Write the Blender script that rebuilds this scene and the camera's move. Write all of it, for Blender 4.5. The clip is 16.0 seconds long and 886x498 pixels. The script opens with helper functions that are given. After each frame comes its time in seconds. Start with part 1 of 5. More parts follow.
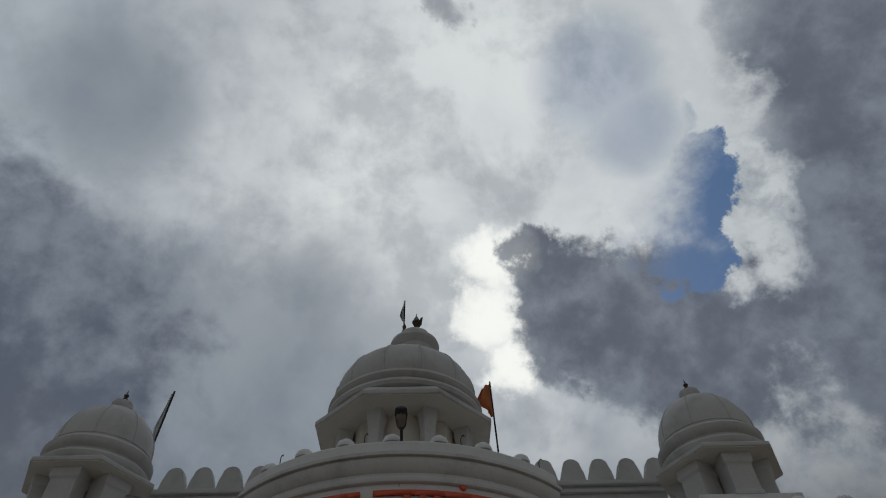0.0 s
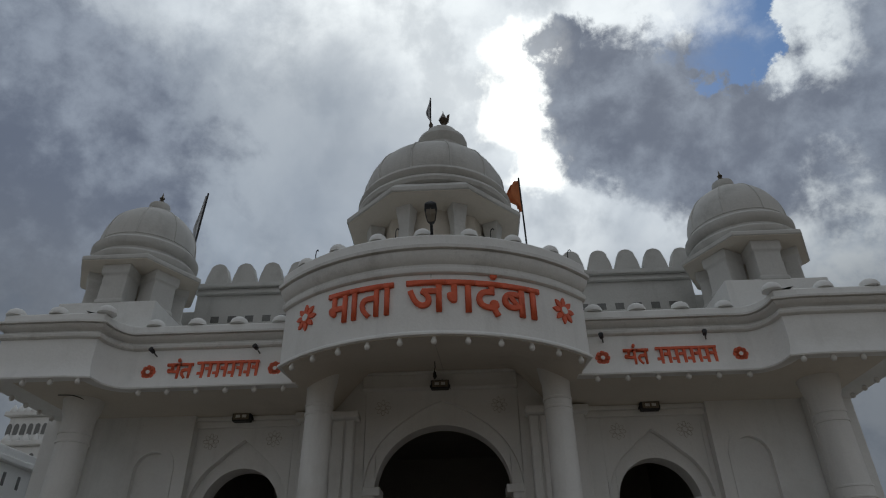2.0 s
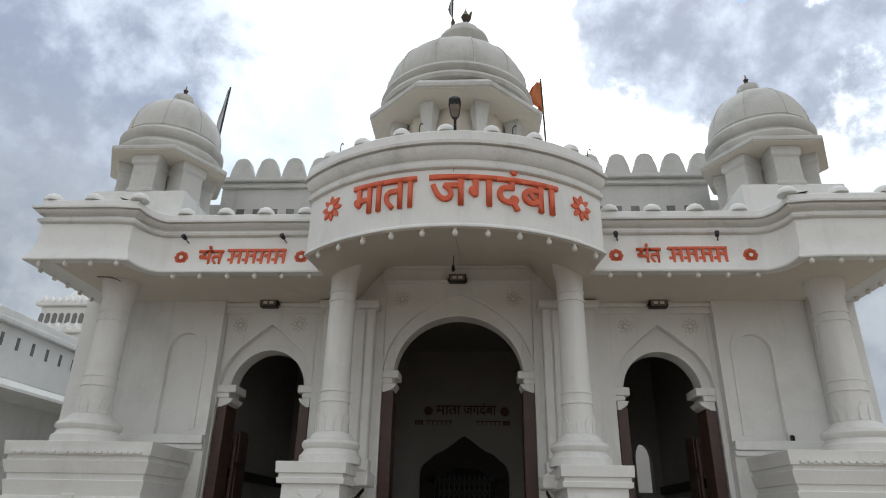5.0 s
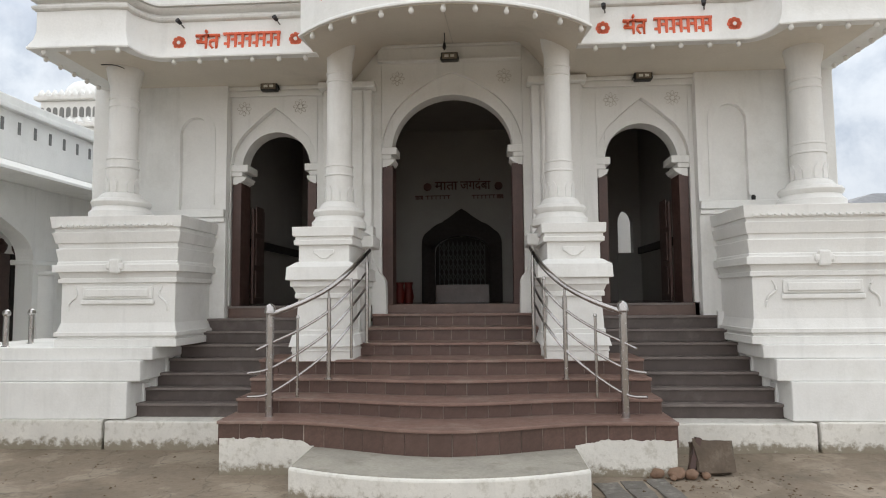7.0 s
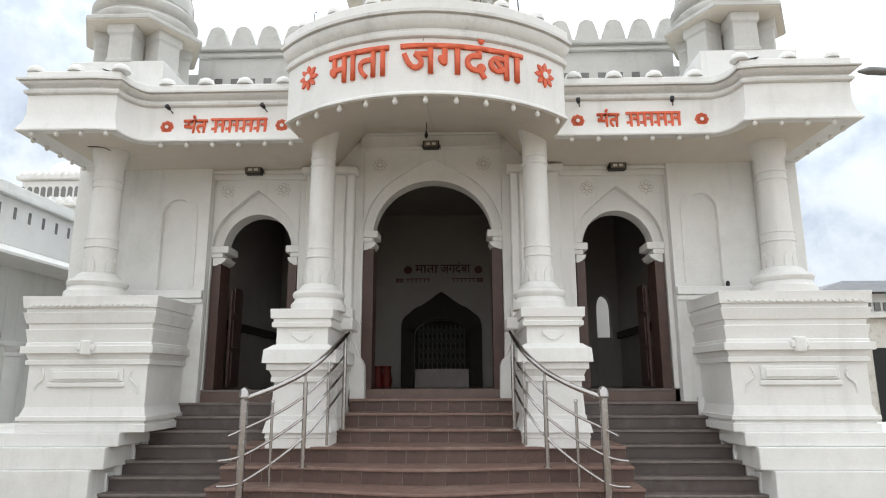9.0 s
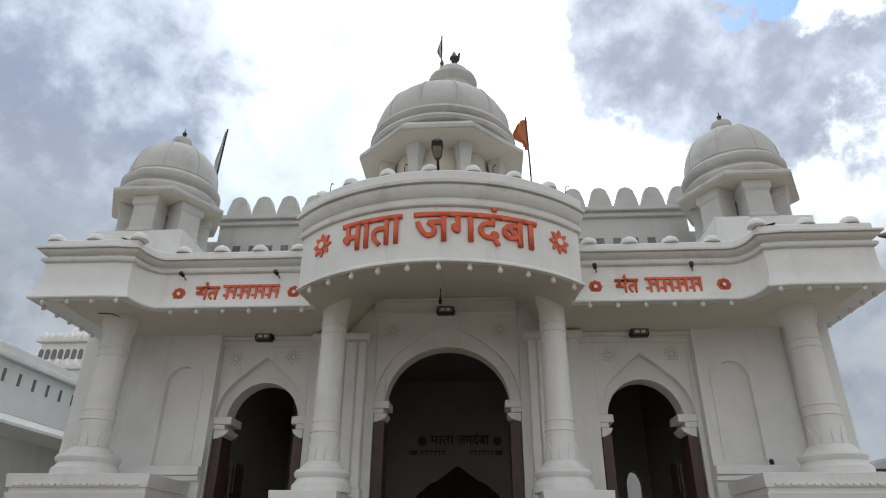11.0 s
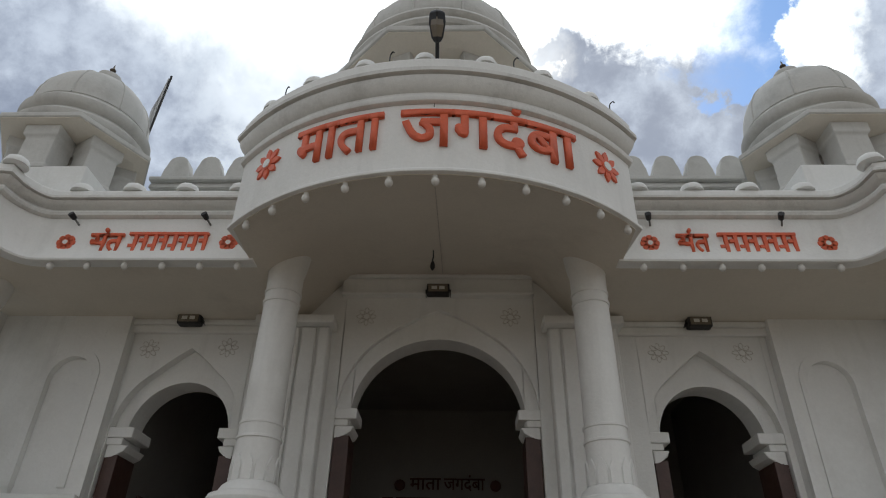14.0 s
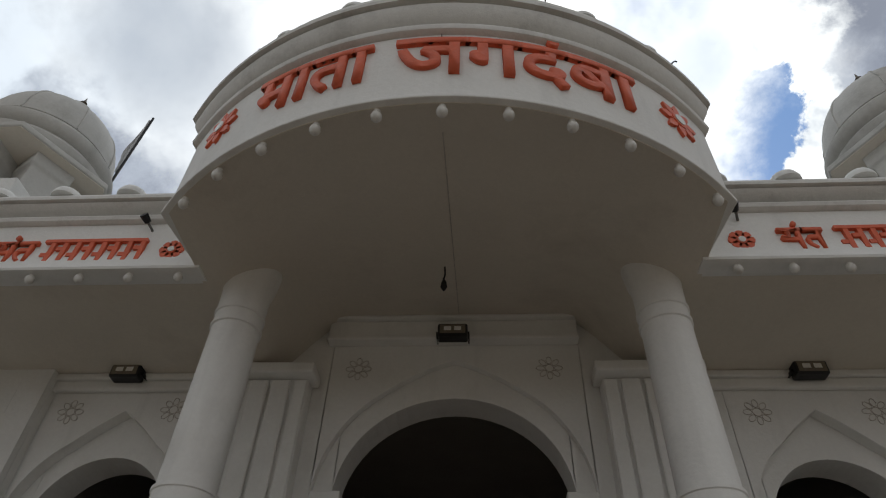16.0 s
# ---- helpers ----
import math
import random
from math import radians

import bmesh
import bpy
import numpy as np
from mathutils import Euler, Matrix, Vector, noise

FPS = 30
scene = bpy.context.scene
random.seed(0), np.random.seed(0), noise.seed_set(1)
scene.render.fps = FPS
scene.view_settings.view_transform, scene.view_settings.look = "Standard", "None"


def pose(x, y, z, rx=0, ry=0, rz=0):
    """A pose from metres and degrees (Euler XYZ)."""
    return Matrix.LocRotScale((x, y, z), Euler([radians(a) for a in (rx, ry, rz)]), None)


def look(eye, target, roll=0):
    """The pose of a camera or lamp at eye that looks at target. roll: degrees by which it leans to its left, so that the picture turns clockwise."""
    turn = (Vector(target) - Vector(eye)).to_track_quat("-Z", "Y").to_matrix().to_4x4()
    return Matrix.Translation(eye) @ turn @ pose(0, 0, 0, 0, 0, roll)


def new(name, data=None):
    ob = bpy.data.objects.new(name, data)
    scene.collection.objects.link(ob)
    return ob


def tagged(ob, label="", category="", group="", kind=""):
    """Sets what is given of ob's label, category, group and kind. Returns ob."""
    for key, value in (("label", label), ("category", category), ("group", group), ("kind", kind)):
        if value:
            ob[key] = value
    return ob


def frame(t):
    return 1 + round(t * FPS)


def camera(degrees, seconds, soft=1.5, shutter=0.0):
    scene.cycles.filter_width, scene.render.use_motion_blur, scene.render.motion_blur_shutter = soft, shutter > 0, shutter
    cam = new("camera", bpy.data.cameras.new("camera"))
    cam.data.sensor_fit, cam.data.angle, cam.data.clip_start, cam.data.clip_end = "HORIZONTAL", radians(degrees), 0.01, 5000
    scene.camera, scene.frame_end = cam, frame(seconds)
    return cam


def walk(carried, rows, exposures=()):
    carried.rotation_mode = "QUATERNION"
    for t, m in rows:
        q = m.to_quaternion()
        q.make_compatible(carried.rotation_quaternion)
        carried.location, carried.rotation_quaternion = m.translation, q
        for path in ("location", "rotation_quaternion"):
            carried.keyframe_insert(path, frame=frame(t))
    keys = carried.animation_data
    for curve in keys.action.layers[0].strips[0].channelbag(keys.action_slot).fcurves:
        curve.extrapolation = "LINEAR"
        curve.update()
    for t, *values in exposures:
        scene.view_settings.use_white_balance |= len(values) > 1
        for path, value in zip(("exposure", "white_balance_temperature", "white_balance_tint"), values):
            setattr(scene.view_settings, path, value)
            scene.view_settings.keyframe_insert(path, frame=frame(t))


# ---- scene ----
cam = camera(69.2, 16.0, soft=1.1)
PATH = [
    (0, (0.329, -7.451, 1.946), (0.366, -6.133, 3.449), -2.1),
    (0.5, (0.324, -7.432, 1.988), (0.348, -6.007, 3.392), -2.3),
    (1, (0.324, -7.382, 2.042), (0.307, -5.833, 3.308), -1.5),
    (1.5, (0.323, -7.33, 2.02), (0.285, -5.692, 3.166), -1.1),
    (2, (0.323, -7.286, 2.005), (0.258, -5.577, 3.042), -1.0),
    (2.5, (0.297, -7.275, 1.995), (0.219, -5.501, 2.917), -0.4),
    (3, (0.302, -7.241, 1.96), (0.205, -5.401, 2.736), 0.5),
    (3.5, (0.324, -7.211, 1.865), (0.193, -5.384, 2.669), 2.8),
    (3.7, (0.316, -7.239, 1.945), (0.174, -5.417, 2.759), 1.9),
    (6, (0.231, -7.601, 1.62), (0.123, -5.709, 2.261), 0.9),
    (6.5, (0.364, -7.778, 1.565), (0.222, -5.834, 2.011), 0.9),
    (7, (0.374, -7.875, 1.559), (0.249, -5.884, 1.706), -0.5),
    (7.3, (0.311, -7.884, 1.556), (0.229, -5.886, 1.574), -0.4),
    (7.5, (0.357, -7.87, 1.541), (0.273, -5.872, 1.499), -0.2),
    (8, (0.383, -7.841, 1.534), (0.297, -5.843, 1.554), -0.4),
    (8.5, (0.351, -7.81, 1.577), (0.298, -5.825, 1.813), -0.3),
    (9, (0.371, -7.901, 1.558), (0.312, -5.943, 1.96), -0.2),
    (9.5, (0.361, -7.776, 1.737), (0.282, -5.84, 2.234), 0.9),
    (10, (0.429, -7.747, 1.745), (0.321, -5.874, 2.439), 1.3),
    (10.2, (0.437, -7.744, 1.741), (0.323, -5.892, 2.486), 1.1),
    (12.3, (0.382, -6.996, 1.68), (0.29, -5.245, 2.642), -0.4),
    (12.5, (0.388, -6.801, 1.699), (0.249, -5.056, 2.666), 1.8),
    (13, (0.187, -6.407, 1.695), (0.095, -4.65, 2.647), 1.2),
    (13.5, (0.235, -5.891, 1.684), (0.15, -4.171, 2.701), 0.8),
    (14, (0.201, -5.41, 1.677), (0.145, -3.713, 2.734), 1.1),
    (14.5, (0.261, -4.897, 1.704), (0.178, -3.283, 2.883), 1.5),
    (15, (0.201, -4.44, 1.742), (0.093, -2.939, 3.059), 1.1),
    (15.5, (0.208, -4.055, 1.742), (0.092, -2.585, 3.092), 1.1),
    (16, (0.199, -3.825, 1.778), (0.081, -2.389, 3.164), 2.3),
]
LIGHT = [(0, -2.05, 6150, 8), (1, -1.82, 6150, 8), (2, -1.5, 6100, 8), (2.5, -1.12, 6150, 8), (3, -0.75, 6200, 8), (3.5, -0.4, 6250, 8), (6, 0.29, 6400, 8),
         (7, 0.78, 6500, 9), (8, 1.1, 6500, 9), (9, 0.92, 6400, 8), (10, 0.40, 6350, 8), (12.5, -0.28, 6250, 8), (14.5, -0.50, 6350, 8), (15.5, -0.78, 6400, 8), (16, -0.74, 6450, 9)]
walk(cam, [(t, look(eye, target, roll)) for t, eye, target, roll in PATH], LIGHT)

# ---- light ----
world = bpy.data.worlds.new("sky")
scene.world = world
world.use_nodes = True
SUN_DIR = Vector((0.08, 0.73, 0.68)).normalized()
wt = world.node_tree
wt.nodes.clear()


def wnode(kind, **kw):
    n = wt.nodes.new(kind)
    for k, v in kw.items():
        setattr(n, k, v)
    return n


def wlink(a, b):
    wt.links.new(a, b)


def wmath(op, a, b=None, clamp=False):
    n = wnode("ShaderNodeMath", operation=op, use_clamp=clamp)
    for i, v in enumerate((a, b)):
        if v is None:
            continue
        if isinstance(v, (int, float)):
            n.inputs[i].default_value = v
        else:
            wlink(v, n.inputs[i])
    return n.outputs[0]


def wramp(fac, lo, hi):
    n = wnode("ShaderNodeMapRange", interpolation_type="SMOOTHSTEP")
    wlink(fac, n.inputs[0])
    n.inputs[1].default_value, n.inputs[2].default_value = lo, hi
    return n.outputs[0]


def wmix(fac, a, b):
    n = wnode("ShaderNodeMix", data_type="RGBA")
    if isinstance(fac, (int, float)):
        n.inputs[0].default_value = fac
    else:
        wlink(fac, n.inputs[0])
    for i, v in ((6, a), (7, b)):
        if isinstance(v, tuple):
            n.inputs[i].default_value = (*v, 1)
        else:
            wlink(v, n.inputs[i])
    return n.outputs[2]


sky = wnode("ShaderNodeTexSky", sky_type="NISHITA", sun_disc=False)
sky.sun_elevation = math.asin(SUN_DIR.z)
sky.sun_rotation = math.atan2(SUN_DIR.x, SUN_DIR.y)
sky.air_density, sky.dust_density = 1.0, 0.6
geo = wnode("ShaderNodeTexCoord")
direction = geo.outputs["Generated"]


def wvec(op, a, b):
    n = wnode("ShaderNodeVectorMath", operation=op)
    for i, v in enumerate((a, b)):
        if isinstance(v, tuple):
            n.inputs[i].default_value = v
        else:
            wlink(v, n.inputs[i])
    return n


def wnoise(vec, scale, detail, rough, distort=0.0):
    n = wnode("ShaderNodeTexNoise")
    n.inputs["Scale"].default_value, n.inputs["Detail"].default_value = scale, detail
    n.inputs["Roughness"].default_value, n.inputs["Distortion"].default_value = rough, distort
    wlink(vec, n.inputs["Vector"])
    return n


big = wnoise(direction, 2.6, 8, 0.55, 0.3)
fine = wnoise(direction, 6.5, 10, 0.60, 0.1)
warp = wvec("SCALE", wvec("SUBTRACT", fine.outputs["Color"], (0.5, 0.5, 0.5)).outputs[0], (0, 0, 0))
warp.inputs[3].default_value = 0.34
warped = wvec("NORMALIZE", wvec("ADD", direction, warp.outputs[0]).outputs[0], (0, 0, 0)).outputs[0]


def blob(d, inner, outer, vec=None):
    """1 within inner degrees of a direction, 0 past outer degrees."""
    v = Vector(d).normalized()
    dot = wvec("DOT_PRODUCT", vec or warped, tuple(v)).outputs["Value"]
    return wramp(dot, math.cos(radians(outer)), math.cos(radians(inner)))


def most(items):
    out = items[0]
    for i in items[1:]:
        out = wmath("MAXIMUM", out, i)
    return out


back = wramp(wvec("DOT_PRODUCT", direction, (0.0, -1.0, 0.0)).outputs["Value"], -0.5, 0.6)
low = wramp(wvec("DOT_PRODUCT", direction, (0.0, 0.0, 1.0)).outputs["Value"], 0.58, 0.30)
tiny = wnoise(direction, 17.0, 8, 0.62, 0.1)
curl = wvec("SCALE", wvec("SUBTRACT", tiny.outputs["Color"], (0.5, 0.5, 0.5)).outputs[0], (0, 0, 0))
curl.inputs[3].default_value = 0.13
curled = wvec("NORMALIZE", wvec("ADD", direction, curl.outputs[0]).outputs[0], (0, 0, 0)).outputs[0]
glow = blob((0.05, 0.56, 0.83), 4, 40)
sunspot = most([blob((0.092, 0.732, 0.675), 0.2, 4.0, curled), blob((0.10, 0.67, 0.735), 0.2, 4, curled), blob((0.12, 0.775, 0.62), 0.2, 3.5, curled)])
dark = most([blob((-0.52, 0.61, 0.60), 7, 13), blob((-0.56, 0.66, 0.50), 9, 15), blob((0.56, 0.46, 0.68), 4, 9, curled), blob((0.545, 0.32, 0.77), 6, 12, curled),
             blob((0.24, 0.715, 0.656), 5.5, 7.5, curled), blob((0.33, 0.71, 0.62), 6, 9, curled), blob((0.43, 0.69, 0.585), 6, 9, curled), blob((0.545, 0.616, 0.568), 6, 11),
             blob((0.146, 0.655, 0.742), 1.3, 2.6, curled), blob((0.18, 0.68, 0.71), 2, 3.6, curled)])
soft_dark = most([blob((-0.263, 0.738, 0.621), 2, 15), blob((-0.42, 0.42, 0.80), 0.5, 8, direction), blob((0.03, 0.36, 0.93), 0.3, 3)])
opening = most([blob((0.36, 0.574, 0.735), 3.3, 4.0, curled), blob((0.38, 0.525, 0.762), 2.6, 3.3, curled), blob((0.375, 0.62, 0.69), 3.0, 3.7, curled), blob((0.33, 0.56, 0.76), 3.5, 5)])
pale = most([blob((0.245, 0.43, 0.868), 1, 6.5, direction), blob((0.30, 0.49, 0.82), 1, 5, direction)])
rim = most([blob((0.449, 0.526, 0.722), 2.5, 4.5, curled), blob((0.455, 0.60, 0.66), 2, 4, curled), blob((0.345, 0.415, 0.842), 2.6, 4, curled), blob((0.41, 0.44, 0.80), 2.5, 4.5, curled),
            blob((0.30, 0.36, 0.88), 2.5, 4.5, curled), blob((0.515, 0.745, 0.43), 2, 7)])
veil = blob((0.24, 0.55, 0.80), 2.5, 12)
clear = wmath("MAXIMUM", wmath("MULTIPLY", opening, wmath("SUBTRACT", 1.0, wmath("MULTIPLY", veil, 0.95))), wmath("MULTIPLY", pale, 0.45))
grey = wramp(big.outputs["Fac"], 0.36, 0.66)
cloud = wmix(grey, (1.12, 1.22, 1.33), (0.70, 0.79, 0.92))
cloud = wmix(wmath("MULTIPLY", wmath("MULTIPLY", glow, wramp(big.outputs["Fac"], 0.95, 0.30)), 0.95), cloud, (2.35, 2.34, 2.25))
mottle = wmath("MULTIPLY", wramp(fine.outputs["Fac"], 0.46, 0.66), 0.42)
cloud = wmix(mottle, cloud, (0.62, 0.68, 0.76))
cloud = wmix(wmath("MULTIPLY", soft_dark, 0.65), cloud, (0.44, 0.51, 0.62))
lumps = wmath("ADD", wmath("MULTIPLY", fine.outputs["Fac"], 0.6), wmath("MULTIPLY", tiny.outputs["Fac"], 0.4))
tone = wmix(wramp(lumps, 0.38, 0.64), (0.23, 0.265, 0.36), (0.60, 0.66, 0.77))
cloud = wmix(wmath("MULTIPLY", dark, 0.92), cloud, tone)
shade = wramp(tiny.outputs["Fac"], 0.30, 0.60)
cloud = wmix(wmath("MULTIPLY", rim, shade), cloud, (1.7, 1.74, 1.72))
veiled = wmath("MULTIPLY", sunspot, wmath("SUBTRACT", 1.0, wmath("MULTIPLY", dark, 0.85)))
cloud = wmix(veiled, cloud, (3.1, 3.0, 2.75))
cloud = wmix(wmath("MULTIPLY", low, 0.9), cloud, wmix(wramp(fine.outputs["Fac"], 0.38, 0.62), (0.38, 0.40, 0.43), (0.22, 0.25, 0.30)))
cloud = wmix(back, cloud, (0.80, 0.80, 0.81))
blue = wvec("SCALE", sky.outputs[0], (0, 0, 0))
blue.inputs[3].default_value = 0.16
ahead = wramp(wvec("DOT_PRODUCT", direction, (0.0, 0.6, 0.8)).outputs["Value"], 0.45, 0.85)
lift = wvec("SCALE", cloud, (0, 0, 0))
wlink(wmath("ADD", 1.0, wmath("MULTIPLY", ahead, 0.28)), lift.inputs[3])
cloud = lift.outputs[0]
final = wmix(clear, cloud, wmix(0.6, blue.outputs[0], (0.30, 0.62, 1.25)))
bg = wnode("ShaderNodeBackground")
bg.inputs["Strength"].default_value = 1.0
wlink(final, bg.inputs["Color"])
wout = wnode("ShaderNodeOutputWorld")
wlink(bg.outputs[0], wout.inputs[0])

sun_data = bpy.data.lights.new("sun", "SUN")
sun_data.energy, sun_data.angle, sun_data.color = 0.35, radians(30), (1.0, 0.96, 0.9)
sun = new("sun", sun_data)
sun.matrix_world = look(tuple(SUN_DIR * 40), (0, 0, 0))


# ---- materials ----
def material(name, base, rough=0.6, metal=0.0, vary=0.12, scale=3.0, fine_scale=40.0, bump=0.15, bump_scale=60.0,
             stain=None, stain_amount=0.0, stain_scale=1.2, streak=0.0, random_piece=0.0, spec=0.5):
    m = bpy.data.materials.new(name)
    m.use_nodes = True
    t = m.node_tree
    bsdf = t.nodes["Principled BSDF"]
    tc = t.nodes.new("ShaderNodeTexCoord")

    def noise_node(s, d=6, r=0.6, stretch=None):
        n = t.nodes.new("ShaderNodeTexNoise")
        n.inputs["Scale"].default_value, n.inputs["Detail"].default_value, n.inputs["Roughness"].default_value = s, d, r
        src = tc.outputs["Object"]
        if stretch:
            mp = t.nodes.new("ShaderNodeMapping")
            mp.inputs["Scale"].default_value = stretch
            t.links.new(src, mp.inputs[0])
            src = mp.outputs[0]
        t.links.new(src, n.inputs["Vector"])
        return n.outputs["Fac"]

    def ramp(fac, lo, hi, a=0.0, b=1.0):
        n = t.nodes.new("ShaderNodeMapRange")
        t.links.new(fac, n.inputs[0])
        for i, v in zip((1, 2, 3, 4), (lo, hi, a, b)):
            n.inputs[i].default_value = v
        return n.outputs[0]

    def mix(fac, a, b, kind="MIX"):
        n = t.nodes.new("ShaderNodeMix")
        n.data_type, n.blend_type = "RGBA", kind
        for i, v in ((0, fac), (6, a), (7, b)):
            if isinstance(v, tuple):
                n.inputs[i].default_value = (*v, 1)
            elif isinstance(v, (int, float)):
                n.inputs[i].default_value = v
            else:
                t.links.new(v, n.inputs[i])
        return n.outputs[2]

    def mul(a, b):
        n = t.nodes.new("ShaderNodeMath")
        n.operation = "MULTIPLY"
        for i, v in enumerate((a, b)):
            if isinstance(v, (int, float)):
                n.inputs[i].default_value = v
            else:
                t.links.new(v, n.inputs[i])
        return n.outputs[0]

    base = tuple(base)
    dark_tone = tuple(c * (1 - vary) for c in base)
    light_tone = tuple(min(1, c * (1 + vary * 0.6)) for c in base)
    col = mix(ramp(noise_node(scale), 0.3, 0.7), dark_tone, light_tone)
    col = mix(ramp(noise_node(fine_scale, 3), 0.35, 0.7, 0, vary * 1.6), col, tuple(c * 0.55 for c in base))
    if stain:
        col = mix(ramp(noise_node(stain_scale, 8, 0.7), 0.52, 0.74, 0, stain_amount), col, stain)
    if streak:
        col = mix(ramp(noise_node(5.0, 4, 0.6, (0.8, 0.8, 0.10)), 0.56, 0.78, 0, streak), col, tuple(c * 0.45 for c in base))
    if random_piece:
        info = t.nodes.new("ShaderNodeObjectInfo")
        col = mix(ramp(info.outputs["Random"], 0, 1, 0, random_piece), col, tuple(c * 0.45 for c in base))
    t.links.new(col, bsdf.inputs["Base Color"])
    t.links.new(ramp(noise_node(scale * 2.5), 0.3, 0.7, max(0.03, rough - 0.08), min(1, rough + 0.08)), bsdf.inputs["Roughness"])
    bsdf.inputs["Metallic"].default_value = metal
    bsdf.inputs["Specular IOR Level"].default_value = spec
    if bump:
        b = t.nodes.new("ShaderNodeBump")
        b.inputs["Strength"].default_value, b.inputs["Distance"].default_value = bump, 0.01
        t.links.new(noise_node(bump_scale, 5), b.inputs["Height"])
        t.links.new(b.outputs[0], bsdf.inputs["Normal"])
    return m


WHITE = material("white_limewash", (0.80, 0.80, 0.78), 0.7, vary=0.05, scale=1.6, bump=0.25, bump_scale=35, stain=(0.55, 0.54, 0.50), stain_amount=0.42, streak=0.24, spec=0.3)
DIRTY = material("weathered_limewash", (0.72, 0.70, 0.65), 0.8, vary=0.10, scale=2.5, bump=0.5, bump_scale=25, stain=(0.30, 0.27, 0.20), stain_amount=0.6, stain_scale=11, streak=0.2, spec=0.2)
# Limewash toned browner and darker to carry the shade of undersides, plus stains.
SOFFIT = material("shade_toned_soffit_wash", (0.68, 0.63, 0.55), 0.8, vary=0.06, scale=1.2, bump=0.2, bump_scale=30, stain=(0.42, 0.38, 0.33), stain_amount=0.45, spec=0.2)
# Greyer base paints in shade of the down-facing coves; stains are weathering.
CORNICE = material("weathered_shade_toned_cornice_wash", (0.72, 0.715, 0.69), 0.75, vary=0.08, scale=2.2, bump=0.3, bump_scale=30, stain=(0.34, 0.33, 0.31), stain_amount=0.5, stain_scale=2.5, streak=0.12, spec=0.25)
# Base darkened for the backlit shade of the upper parts; streaks and stains are weathering.
AGED_BACKLIT = material("backlit_weathered_limewash", (0.60, 0.595, 0.57), 0.8, vary=0.08, scale=1.8, bump=0.35, bump_scale=30, stain=(0.33, 0.325, 0.30), stain_amount=0.55, stain_scale=2.2, streak=0.35, spec=0.2)
RED = material("red_paint", (0.70, 0.12, 0.045), 0.5, vary=0.12, scale=9, bump=0.15)
# Granite pairs: the tread tones are lighter than the riser tones.
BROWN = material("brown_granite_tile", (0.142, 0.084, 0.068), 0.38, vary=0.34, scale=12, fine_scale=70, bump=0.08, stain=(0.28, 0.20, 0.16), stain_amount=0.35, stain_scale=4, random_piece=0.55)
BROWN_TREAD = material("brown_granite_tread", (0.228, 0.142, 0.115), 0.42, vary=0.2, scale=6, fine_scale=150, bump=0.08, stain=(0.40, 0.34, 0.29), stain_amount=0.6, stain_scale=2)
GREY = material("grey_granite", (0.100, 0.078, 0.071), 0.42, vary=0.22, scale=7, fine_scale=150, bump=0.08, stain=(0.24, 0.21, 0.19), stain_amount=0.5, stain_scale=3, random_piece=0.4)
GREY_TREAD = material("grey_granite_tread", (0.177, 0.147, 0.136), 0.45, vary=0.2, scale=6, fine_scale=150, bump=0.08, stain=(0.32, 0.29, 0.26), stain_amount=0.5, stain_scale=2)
STEEL = material("stainless_steel", (0.42, 0.40, 0.39), 0.22, 1.0, vary=0.02, scale=12, bump=0.0)
WOOD = material("brown_door_wood", (0.078, 0.040, 0.032), 0.45, vary=0.25, scale=6, bump=0.15, bump_scale=30)
BLACK = material("black_metal", (0.02, 0.02, 0.022), 0.5, 0.3, vary=0.3, scale=20, bump=0.05)
# Also colours the flat plates that stand for shade in slots and niches.
GREYMETAL_AND_SHADE = material("grey_metal_and_shade", (0.20, 0.20, 0.19), 0.45, 0.6, vary=0.2, scale=15, bump=0.05)
BULB = material("milky_bulb", (0.72, 0.71, 0.68), 0.3, vary=0.05, scale=20, bump=0.02)
LENS = material("lamp_glass", (0.20, 0.17, 0.13), 0.2, vary=0.1, scale=10, bump=0.0)
ORANGE = material("saffron_cloth", (0.52, 0.17, 0.06), 0.85, vary=0.15, scale=6, bump=0.2)
CLOTH = material("pale_cloth", (0.55, 0.56, 0.57), 0.85, vary=0.15, scale=6, bump=0.2)
BRASS = material("dark_brass", (0.09, 0.07, 0.05), 0.45, 0.7, vary=0.2, scale=20, bump=0.05)
GREYROOF = material("grey_roof_sheet", (0.12, 0.12, 0.125), 0.6, vary=0.2, scale=3, bump=0.2)
GROUND = material("dusty_concrete", (0.262, 0.212, 0.160), 0.85, vary=0.2, scale=0.8, fine_scale=22, bump=0.6, bump_scale=14, stain=(0.115, 0.097, 0.078), stain_amount=0.85, stain_scale=0.9, spec=0.25)


